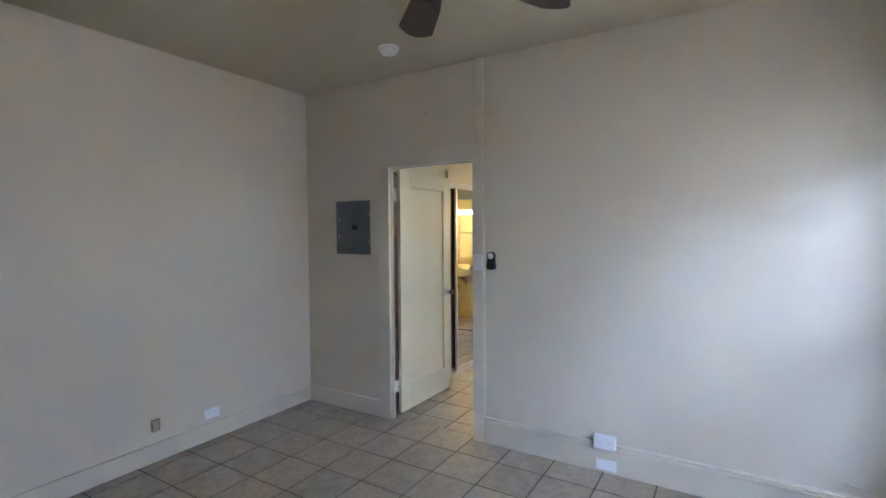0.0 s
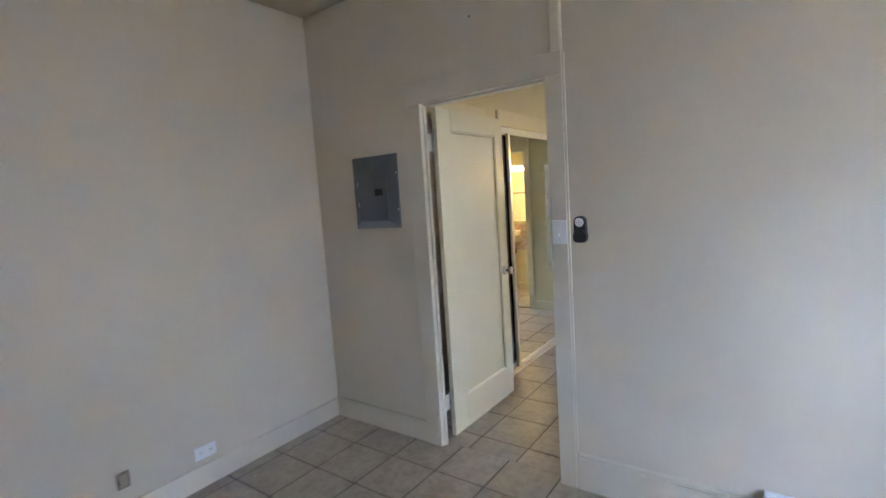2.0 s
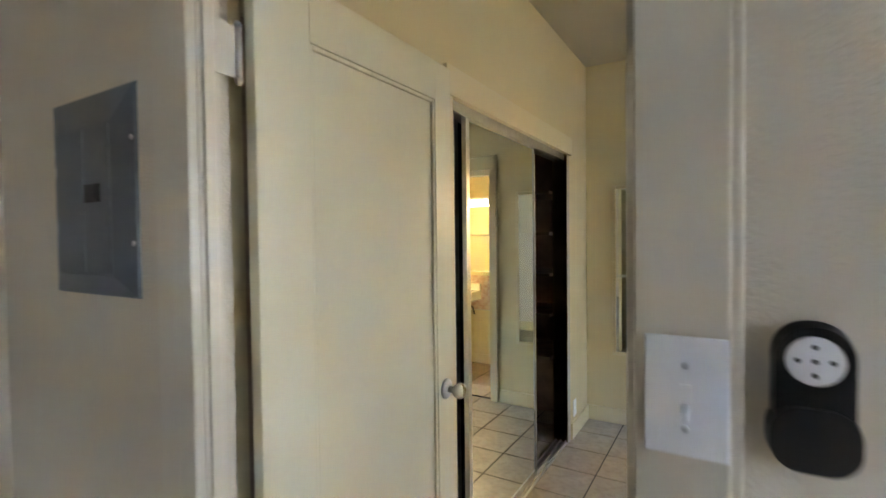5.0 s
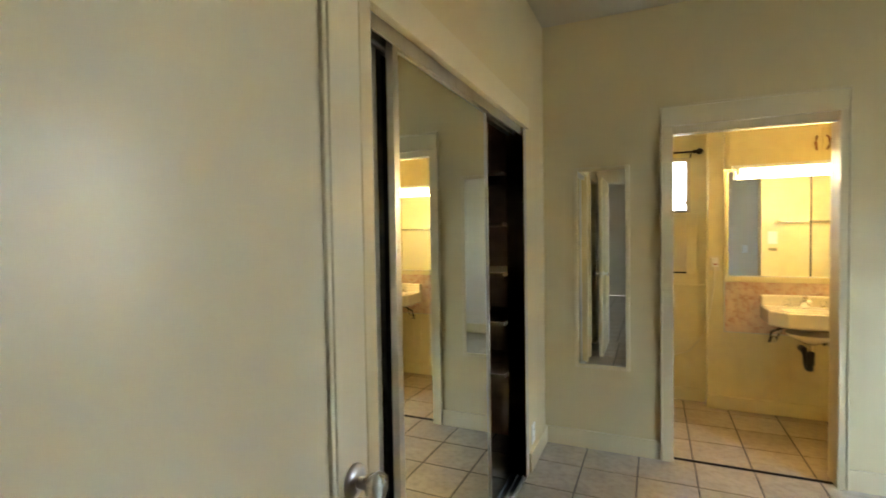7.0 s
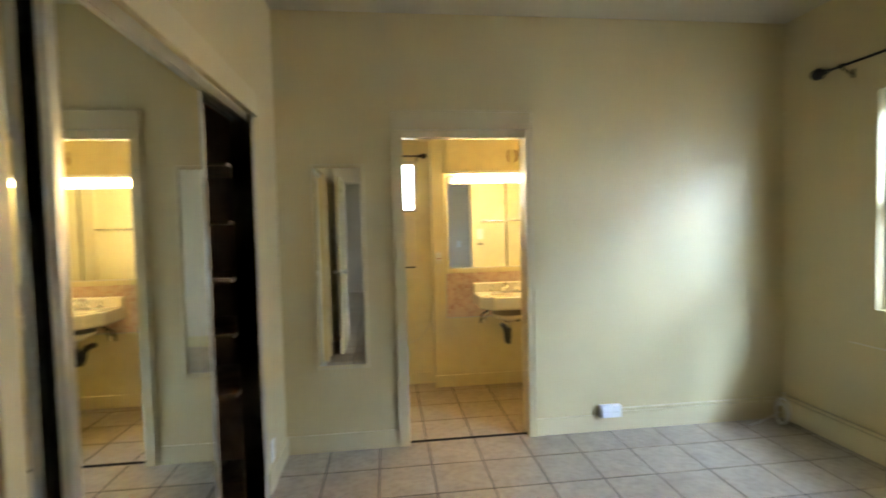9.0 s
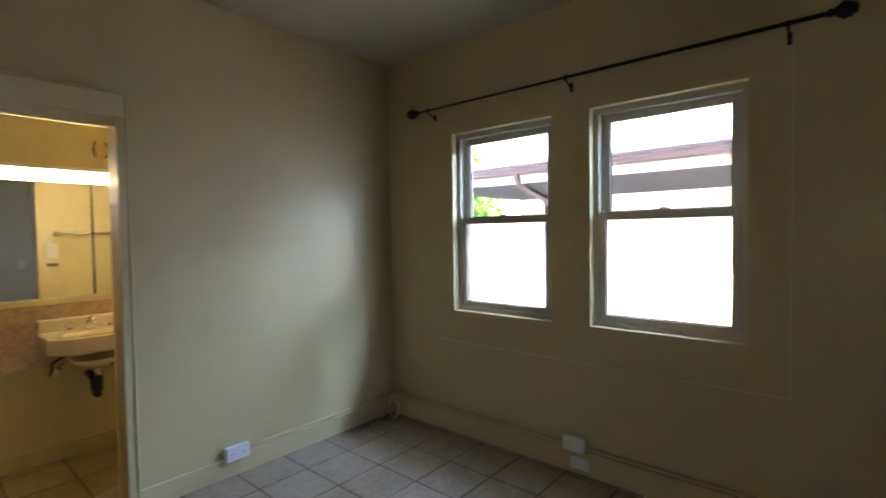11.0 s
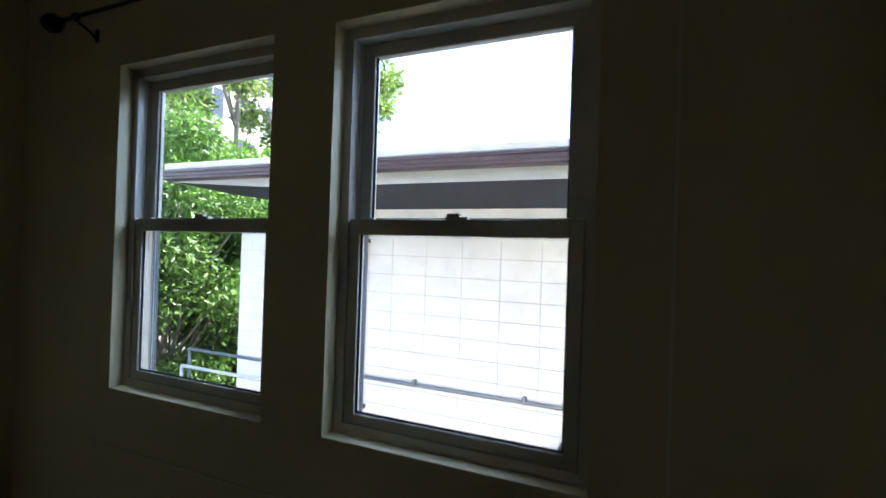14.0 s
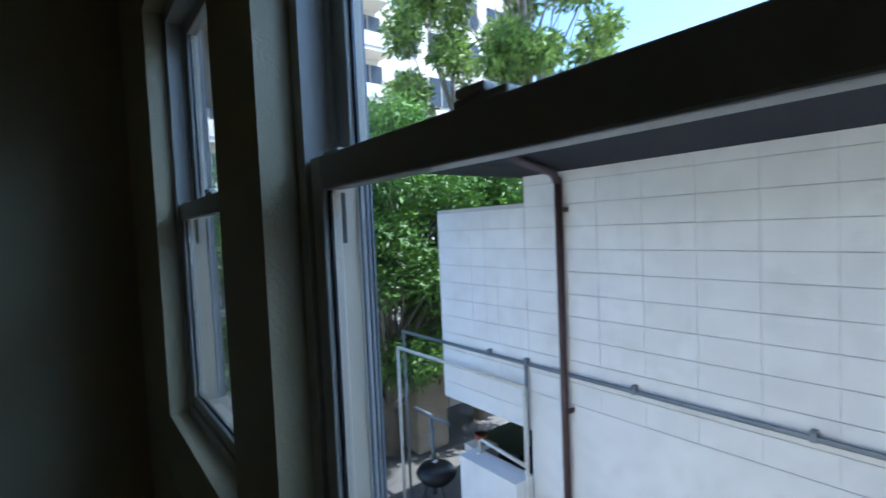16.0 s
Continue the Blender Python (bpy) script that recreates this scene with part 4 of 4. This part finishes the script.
def bath_fittings():
    g = thing("safety_socket", (1.914, 4.4, 1.16), "ivory wall socket with a plug-in adaptor and cord", "socket")
    part("plate", boxed(1.878, 1.950, 4.394, 4.40, 1.10, 1.215, 0.002), M_IVORY, g)
    part("adaptor", boxed(1.893, 1.937, 4.365, 4.394, 1.13, 1.20, 0.005), M_WHITEPL, g, "white plug-in adaptor")
    part("mark", boxed(1.900, 1.930, 4.3635, 4.365, 1.145, 1.155), M_RED, g, "small red marking")
    part("cord", tubed([(1.915, 4.375, 1.13), (1.91, 4.38, 1.0), (1.88, 4.39, 0.75), (1.83, 4.45, 0.55), (1.74, 4.50, 0.42), (1.62, 4.51, 0.37), (1.5, 4.51, 0.36)], 0.005, 6), M_IVORY, g, "ivory cord hanging to the floor")
    b = thing("bath_rod", (1.6, 4.46, 2.06), "dark curtain rod with a finial above the small window", "curtain rod")
    part("rod", tubed([(1.0, 4.46, 2.055), (1.77, 4.46, 2.055)], 0.008), M_DARKMET, b)
    part("finial", lathed((1.765, 4.46, 2.055), (1, 0, 0), [(0, 0.012), (0.01, 0.018), (0.02, 0.011), (0.04, 0.026), (0.06, 0.022), (0.075, 0.008)], 8), M_DARKMET, b)
    part("bracket", tubed([(1.75, 4.53, 2.02), (1.75, 4.46, 2.045)], 0.006), M_DARKMET, b)
    w = thing("window_bath", (1.5, 4.58, 1.57), "small bathroom window with a frosted bright pane", "window", kind="structure")
    part("window_frame", boxed(1.72, 1.75, 4.53, 4.60, 1.57, 2.02), M_VINYL, w)
    part("window_frame", boxed(1.25, 1.28, 4.53, 4.60, 1.57, 2.02), M_VINYL, w)
    part("window_frame", boxed(1.28, 1.72, 4.53, 4.60, 1.99, 2.02), M_VINYL, w)
    part("window_sill", boxed(1.28, 1.72, 4.51, 4.60, 1.57, 1.585), M_DARKMET, w)
    p = part("pane", boxed(1.28, 1.72, 4.575, 4.579, 1.585, 1.99), M_GLASS, w, "clear pane")
    p.visible_shadow = False
    part("latch", tubed([(1.72, 4.525, 1.66), (1.70, 4.505, 1.62)], 0.006), M_DARKMET, w)
    j = thing("louvre_panel", (1.6, 4.53, 1.08), "ribbed panel in a yellow frame under the small window", "panel")
    part("frame", boxed(1.72, 1.80, 4.505, 4.53, 1.06, 1.56, 0.003), M_BATH, j)
    part("frame", boxed(1.2, 1.72, 4.505, 4.53, 1.53, 1.56, 0.003), M_BATH, j)
    part("slot", boxed(1.25, 1.76, 4.518, 4.53, 1.062, 1.075), M_BLACK, j)
    for k in range(26):
        part("rib", boxed(1.205 + k * 0.02, 1.218 + k * 0.02, 4.516, 4.53, 1.08, 1.525), M_RIB, j)
    for k in range(12):
        x = 1.98 + k * 0.085
        if x < 2.94:
            structure("trim", boxed(x, x + 0.006, 4.396, 4.40, 0.105, 0.612), M_BATH, "painted panelling batten", "trim")
    for k in range(8):
        structure("trim", boxed(1.15 + k * 0.095, 1.156 + k * 0.095, 4.526, 4.53, 0.105, 0.95), M_BATH, "painted panelling batten", "trim")
    structure("trim", boxed(0.9, 1.87, 4.518, 4.53, 0.95, 0.972, 0.003), M_BATH, "painted dado rail", "trim")
    structure("trim", boxed(1.78, 1.90, 4.385, 4.53, HB - 0.07, HB, 0.01), M_BATH, "painted crown moulding", "trim")
    y = BY + 0.135
    r = thing("towel_bar", (2.75, y, 1.48), "chrome and wood towel bar on the bathroom wall", "towel bar")
    part("bar", tubed([(2.50, y + 0.05, 1.48), (2.93, y + 0.05, 1.48)], 0.010), M_CHROME, r)
    part("post", boxed(2.485, 2.52, y, y + 0.065, 1.462, 1.50, 0.005), M_CHROME, r)
    plate("light_switch", "Y", y, 2.475, 1.34, 0.075, 0.115, 0.008, M_WHITEPL, "white switch plate in the bathroom", "switch", "none")
    h = thing("paper_holder", (2.48, y, 1.23), "small chrome hook rail on the wall", "hook")
    part("rail", boxed(2.44, 2.51, y, y + 0.02, 1.22, 1.245, 0.004), M_CHROME, h)


bath_fittings()

# ---- outside: ground and the neighbouring building ----
GZ = -2.75
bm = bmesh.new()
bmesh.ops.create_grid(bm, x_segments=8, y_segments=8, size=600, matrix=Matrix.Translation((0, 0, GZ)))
structure("ground", bm, M_GROUND, "worn grey concrete ground, darkened for the shade of the yard", "ground")
NX = 7.53


def neighbour():
    t = thing("neighbour_house", (9.5, 0, GZ), "white painted concrete-block house with a mauve gutter", "house")
    w = part("wall", boxed(NX + 0.006, NX + 0.2, -6, 4.08, GZ, 1.95), M_JOINT, t, "white painted block wall")
    part("plaster", boxed(NX - 0.003, NX + 0.006, -6, 4.08, GZ, -0.205), M_BLOCK, t, "smooth white painted lower wall")
    part("end_wall", boxed(NX + 0.2, 13, 3.9, 4.08, GZ, 2.15), M_BLOCK, t)
    bm = bmesh.new()
    sections = [(-6, 2.045, 1.893), (4.1, 2.045, 1.893), (5.64, 2.135, 2.10)]
    rings = [[bm.verts.new((x, y, z)) for x, z in ((6.72, zo), (7.524, zi), (7.524, 2.20), (6.72, 2.20))] for y, zo, zi in sections]
    for a, b in zip(rings, rings[1:]):
        for k in range(4):
            bm.faces.new((a[k], a[k - 1], b[k - 1], b[k]))
    bm.faces.new(rings[0])
    bm.faces.new(rings[-1])
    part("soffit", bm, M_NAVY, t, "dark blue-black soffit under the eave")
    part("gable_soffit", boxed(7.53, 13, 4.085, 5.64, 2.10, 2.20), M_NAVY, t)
    bm = bmesh.new()
    rings = [[bm.verts.new((x, y, z)) for x, z in ((6.70, zo), (6.718, zo), (6.718, 2.30), (6.70, 2.30))] for y, zo in ((-6, 2.035), (4.1, 2.035), (5.66, 2.13))]
    for a, b in zip(rings, rings[1:]):
        for k in range(4):
            bm.faces.new((a[k], a[k - 1], b[k - 1], b[k]))
    bm.faces.new(rings[0])
    bm.faces.new(rings[-1])
    part("fascia", bm, M_SOFFIT, t, "pale grey fascia board tapering past the gable")
    part("fascia", boxed(6.72, 13, 5.645, 5.665, 2.13, 2.30), M_SOFFIT, t)
    r = part("roof", boxed(6.70, 13, -6, 5.66, 2.305, 2.33), M_ROOF, t, "pale flat roof")
    part("roof_edge", boxed(6.612, 6.70, -6, 5.67, 2.25, 2.318, 0.012), M_ROOF, r, "white roofing turned over the eave edge")
    bm = bmesh.new()
    prof = [(6.70, 2.245), (6.608, 2.245), (6.590, 2.238), (6.590, 2.222), (6.604, 2.214), (6.604, 2.185), (6.614, 2.172), (6.614, 2.155), (6.635, 2.138), (6.70, 2.135)]
    a = [bm.verts.new((x, -6, z)) for x, z in prof]
    b = [bm.verts.new((x, 5.68, z)) for x, z in prof]
    for k in range(len(prof)):
        bm.faces.new((a[k], a[k - 1], b[k - 1], b[k]))
    bm.faces.new(a)
    bm.faces.new(b)
    part("gutter", bm, M_GUTTER, t, "mauve-brown metal gutter")
    d = part("downpipe", tubed([(7.49, 3.64, 1.84), (7.49, 3.64, GZ)], 0.042, 4), M_DOWN, t, "brown square downpipe")
    part("elbow", tubed([(6.66, 3.60, 2.2), (6.66, 3.60, 2.10), (6.72, 3.605, 2.03), (7.0, 3.62, 1.95), (7.42, 3.64, 1.88), (7.49, 3.64, 1.80)], 0.038, 8), M_GUTTER, d)
    for z in (1.55, -0.25, -1.5):
        part("clip", boxed(7.46, NX, 3.56, 3.585, z - 0.02, z + 0.02, 0.003), M_DOWN, d)
    c = part("conduit", tubed([(NX - 0.03, -6, 0.07), (NX - 0.03, 6.3, 0.07)], 0.020, 8), M_CONDUIT, t, "grey steel pipe along the wall")
    part("drop", tubed([(NX - 0.03, 4.106, 0.07), (NX - 0.03, 4.106, -0.75)], 0.018, 8), M_CONDUIT, c)
    part("drop", tubed([(NX - 0.03, 6.28, 0.07), (NX - 0.03, 6.28, GZ)], 0.018, 8), M_CONDUIT, c)
    for y in (4.62, 4.1, 2.96, 1.8, 0.4):
        part("clip", boxed(NX - 0.055, NX + 0.003, y - 0.018, y + 0.018, 0.05, 0.125, 0.006), M_CONDUIT, c)
    # the hanging screen wall past the corner
    s = part("screen_wall", boxed(NX + 0.006, NX + 0.15, 4.085, 5.46, -0.60, 1.64), M_JOINT, t, "white block screen wall")
    # slab and back wall added to keep the space below the screen dark
    part("shade_slab", boxed(NX + 0.15, 12, 4.085, 5.46, -0.62, -0.48), M_STAIR, t, "added concrete slab that shades the space under the screen wall")
    part("store_wall", boxed(10.0, 10.15, 4.085, 6.4, GZ, -0.62), M_TAN, t, "added tan block wall closing off the shaded space under the slab")
    # white steel railing
    q = part("railing", tubed([(NX - 0.10, 4.07, -0.14), (NX - 0.10, 6.33, -0.14)], 0.022, 8), M_RAILW, t, "white steel pipe railing")
    for y in (4.07, 6.33):
        part("post", tubed([(NX - 0.10, y, -0.14), (NX - 0.10, y, GZ)], 0.022, 8), M_RAILW, q)
    part("low_wall", boxed(NX - 0.25, NX + 0.0, 4.09, 4.92, GZ, -1.08), M_BLOCK, t, "low white block wall")
    part("coping", boxed(NX - 0.26, NX + 0.01, 4.085, 4.93, -1.08, -1.06, 0.005), M_BLOCK, t)
    g = part("stub_rail", tubed([(NX - 0.06, 4.80, -1.06), (NX - 0.06, 4.80, -0.93), (NX - 0.06, 4.76, -0.90), (NX - 0.06, 4.12, -0.96)], 0.020, 8), M_RAILW, t, "short white pipe handrail")
    part("flange", lathed((NX - 0.06, 4.80, -1.06), (0, 0, 1), [(0, 0.04), (0.008, 0.04), (0.01, 0.022)], 12), M_RAILW, g)
    # stair with a sloping handrail
    h = part("handrail", tubed([(NX - 0.12, 2.6, -1.02), (NX - 0.12, 1.42, -0.29)], 0.022, 8), M_CONDUIT, t, "grey sloping handrail")
    part("rail_end", boxed(NX - 0.16, NX - 0.0, 1.36, 1.46, -0.34, -0.24, 0.01), M_BLACK, h)
    part("stair_side", boxed(NX - 0.16, NX - 0.004, 0.2, 1.36, GZ, -0.45, 0.01), M_STAIR, t, "cream concrete stair side")
    return w, s


BLOCK_WALL, SCREEN = neighbour()


# ---- yard ----
def yard():
    f = thing("yard_wall", (9.3, 9.6, GZ), "tan concrete-block garden wall", "garden wall")
    w = part("core", boxed(5.0, 12.5, 9.56, 9.72, GZ, -1.42), M_JOINT, f)
    me = None
    for r in range(6):
        for k in range(18):
            x = 5.02 + 0.41 * k + (0.2 if r % 2 else 0)
            if me is None:
                bm = boxed(0, 0.395, 0, 0.03, 0, 0.205, 0.006)
                first = finish("block", bm, M_TAN)
                me = first.data
                ob = first
            else:
                ob = new("block", me)
            ob.parent = f
            ob.matrix_parent_inverse = Matrix.Translation(-f.location)
            ob.location = (x, 9.535, GZ + 0.02 + r * 0.215)
    part("coping", boxed(5.0, 12.5, 9.52, 9.74, -1.43, -1.37, 0.01), M_STAIR, f)
    p = thing("clothes_post", (8.35, 6.9, GZ), "grey steel T-shaped clothes post", "clothes post")
    part("post", tubed([(8.35, 6.9, GZ), (8.35, 6.9, -1.52)], 0.035), M_CONDUIT, p)
    part("crossbar", tubed([(8.35, 7.35, -1.50), (8.35, 6.45, -1.50)], 0.032), M_CONDUIT, p)
    for y in (7.3, 7.0, 6.8, 6.5):
        part("ring", lathed((8.35, y - 0.01, -1.50), (0, 1, 0), [(0, 0.036), (0.02, 0.036)], 10), M_CONDUIT, p)
    g = thing("barbecue_kettle", (8.1, 6.5, GZ), "black round kettle barbecue standing in the yard", "barbecue")
    bm = bmesh.new()
    lathe(bm, (8.1, 6.5, -2.33), (0, 0, 1), [(0, 0.10), (0.05, 0.22), (0.14, 0.29), (0.18, 0.30), (0.26, 0.24), (0.31, 0.12), (0.32, 0.0)], 24)
    part("bowl", bm, M_BLACK, g)
    for a in (30, 150, 270):
        c, s = math.cos(radians(a)), math.sin(radians(a))
        part("leg", tubed([(8.1 + 0.12 * c, 6.5 + 0.12 * s, -2.28), (8.1 + 0.28 * c, 6.5 + 0.28 * s, GZ)], 0.015, 8), M_BLACK, g)
    part("lid_handle", boxed(8.06, 8.14, 6.48, 6.52, -2.02, -1.98, 0.01), M_RAILW, g)
    c = thing("covered_bin", (8.5, 5.3, GZ), "dark grey covered bin behind the low wall", "bin")
    part("body", boxed(8.0, 8.6, 4.7, 5.4, GZ, -1.3, 0.05), M_NAVY, c)
    part("lid", boxed(7.96, 8.64, 4.66, 5.44, -1.3, -1.22, 0.03), M_BLACK, c)
    b = thing("flower_pot", (7.72, 5.0, GZ), "terracotta pot on a stand", "flower pot")
    part("stand", boxed(7.62, 7.9, 4.95, 5.25, GZ, -1.15, 0.01), M_STAIR, b)
    part("pot", lathed((7.76, 5.1, -1.15), (0, 0, 1), [(0, 0.05), (0.09, 0.075), (0.12, 0.08), (0.12, 0.07), (0.1, 0.06)], 18), M_RED, b)
    k = thing("laundry_heap", (9.2, 8.3, GZ), "heap of faded blue and pale cloths on a crate", "laundry")
    part("crate", boxed(8.9, 9.6, 8.1, 8.7, GZ, -0.9, 0.02), M_TAN, k)
    for i, m in enumerate((M_BLUE, M_RAILW, M_RED)):
        bm = bmesh.new()
        bmesh.ops.create_icosphere(bm, subdivisions=3, radius=0.2, matrix=Matrix.Translation((9.05 + 0.2 * i, 8.35 + 0.1 * (i % 2), -0.84)) @ Matrix.Diagonal((1.1, 1, 0.5, 1)))
        for v in bm.verts:
            v.co += Vector(noise.noise_vector(v.co * 7)) * 0.05
        part("cloth", bm, m, k)


yard()


# ---- trees ----
def tree(name, base, height, reach, clumps, spread, count, leaf, mat, label, seed, low=0.45, trunk=0.16, lean=(0, 0)):
    rng = random.Random(seed)
    b = Vector(base)
    t = thing(name, b, label, "tree")
    bm = bmesh.new()
    top = b + Vector((lean[0], lean[1], height * 0.8))
    knots = [b.lerp(top, k / 6) + Vector((rng.uniform(-1, 1), rng.uniform(-1, 1), 0)) * 0.12 * (k > 0) for k in range(7)]
    tube(bm, knots, [trunk * (1 - 0.11 * k) for k in range(7)], 9)
    ends = []
    for i in range(clumps):
        z = rng.uniform(low, 1.0)
        a = rng.uniform(0, math.tau)
        r = reach * math.sqrt(rng.uniform(0.05, 1)) * math.sqrt(max(0.1, 1 - (2 * (z - low) / (1 - low) - 1) ** 2 * 0.75))
        c = b + Vector((lean[0] * z + r * math.cos(a), lean[1] * z + r * math.sin(a), z * height))
        ends.append(tuple(c))
        s = knots[max(1, min(6, int(z * 6 / 0.8) - 2))]
        m = s.lerp(c, 0.5) + Vector((rng.uniform(-0.3, 0.3), rng.uniform(-0.3, 0.3), -0.15 * r * 0.4))
        w = trunk * (0.62 - 0.25 * z)
        tube(bm, [s, s.lerp(m, 0.5) + Vector((0, 0, -0.05)), m, c], [w, w * 0.6, w * 0.35, w * 0.1], 6)
    part("trunk", bm, M_BARK, t, "grey bark trunk with forking limbs")
    leaves("crown", ends, spread, count, leaf, mat, t, seed)
    return t


tree("leafy_tree", (8.6, 8.5, GZ), 6.4, 1.6, 110, 0.55, 60000, 0.11, M_HEDGE, "dense dark-green leafy tree in the yard", 3, low=0.26)
tree("leafy_tree", (10.9, 8.6, GZ), 6.1, 1.6, 70, 0.6, 28000, 0.17, M_HEDGE, "dense green leafy tree behind the house", 5, low=0.2)
tree("leafy_tree", (7.2, 9.6, GZ), 5.6, 1.5, 85, 0.55, 40000, 0.11, M_HEDGE, "dense dark-green leafy tree in the yard", 8, low=0.03)
tree("tall_tree", (15.0, 10.4, GZ), 13.5, 2.9, 36, 0.62, 17000, 0.24, M_TREE, "tall open-crowned tree with pale forking trunk", 11, low=0.60, trunk=0.2)
tree("tall_tree", (13.6, 12.2, GZ), 11.5, 2.3, 26, 0.62, 13000, 0.22, M_TREE, "tall leafy tree behind the low roof", 14, low=0.45, trunk=0.17)


# ---- apartment building in the distance ----
def apartments():
    t = thing("apartment_building", (18, 27, GZ), "cream stucco apartment building with long balconies", "building")
    part("wall", boxed(3, 34, 27, 38, GZ, 22), M_APT, t)
    part("roof", boxed(2.6, 34.4, 26.6, 38.4, 22, 22.4), M_APT, t)
    for k in range(8):
        z = GZ + 3.0 * k
        b = part("balcony", boxed(3, 20, 25.4, 27, z + 2.7, z + 2.95), M_APT, t)
        part("parapet", boxed(3, 20, 25.35, 25.5, z + 2.95, z + 3.75), M_APT, b)
        for j in range(4):
            part("pier", boxed(3.2 + 4.2 * j, 3.6 + 4.2 * j, 25.4, 27, z - 0.04, z + 2.7), M_APT, b)
        for j in range(10):
            w = part("window", boxed(4.4 + 2.8 * j, 6.2 + 2.8 * j, 26.93, 26.99, z + 0.5, z + 2.4), M_APTDARK, t)
            part("frame", boxed(5.27 + 2.8 * j, 5.33 + 2.8 * j, 26.90, 26.93, z + 0.5, z + 2.4), M_VINYL, w)


apartments()


# ---- floor tiles and wall blocks ----
def shared_piece(name, bm, mat):
    bmesh.ops.recalc_face_normals(bm, faces=bm.faces)
    me = bpy.data.meshes.new(name)
    bm.to_mesh(me)
    bm.free()
    me.materials.append(mat)
    return me


PITCH, JOINT = 0.3125, 0.009
tile_meshes = {}


def lay_tiles(base, x0, x1, y0, y1, px, py):
    rng = random.Random(round(px * 1000))
    i0, i1 = math.floor((x0 - px) / PITCH), math.ceil((x1 - px) / PITCH)
    j0, j1 = math.floor((y0 - py) / PITCH), math.ceil((y1 - py) / PITCH)
    for i in range(i0, i1):
        for j in range(j0, j1):
            a, b = max(x0, px + i * PITCH + JOINT / 2), min(x1, px + (i + 1) * PITCH - JOINT / 2)
            c, d = max(y0, py + j * PITCH + JOINT / 2), min(y1, py + (j + 1) * PITCH - JOINT / 2)
            if b - a < 0.02 or d - c < 0.02:
                continue
            key = (round(b - a, 3), round(d - c, 3))
            if key not in tile_meshes:
                tile_meshes[key] = shared_piece("tile", boxed(-(b - a) / 2, (b - a) / 2, -(d - c) / 2, (d - c) / 2, -0.008, 0.0, 0.002), M_TILE)
            ob = new("tile", tile_meshes[key])
            ob.parent = base
            ob.location = ((a + b) / 2, (c + d) / 2, rng.uniform(-0.0006, 0.0))


for base, spec in FLOORS:
    lay_tiles(base, *spec)

block = shared_piece("block", boxed(0, 0.010, 0.001, 0.399, 0.003, 0.197, 0.002), M_BLOCK)
half_block = shared_piece("block", boxed(0, 0.010, 0.001, 0.178, 0.003, 0.197, 0.002), M_BLOCK)
rng = random.Random(2)


def lay_block(parent, y, z):
    ob = new("block", block)
    ob.parent = parent
    ob.location = (NX - 0.004 + rng.uniform(-0.0012, 0.0012), y, z)


for r in range(11):
    for k in range(17):
        lay_block(BLOCK_WALL, 3.68 - 0.4 * k, -0.2 + 0.2 * r - 0.0)
for r in range(11):
    for k in range(3):
        lay_block(SCREEN, 4.082 + 0.4 * k, -0.60 + 0.2 * r)
    ob = new("block", half_block)
    ob.parent = SCREEN
    ob.location = (NX - 0.004, 5.282, -0.60 + 0.2 * r)
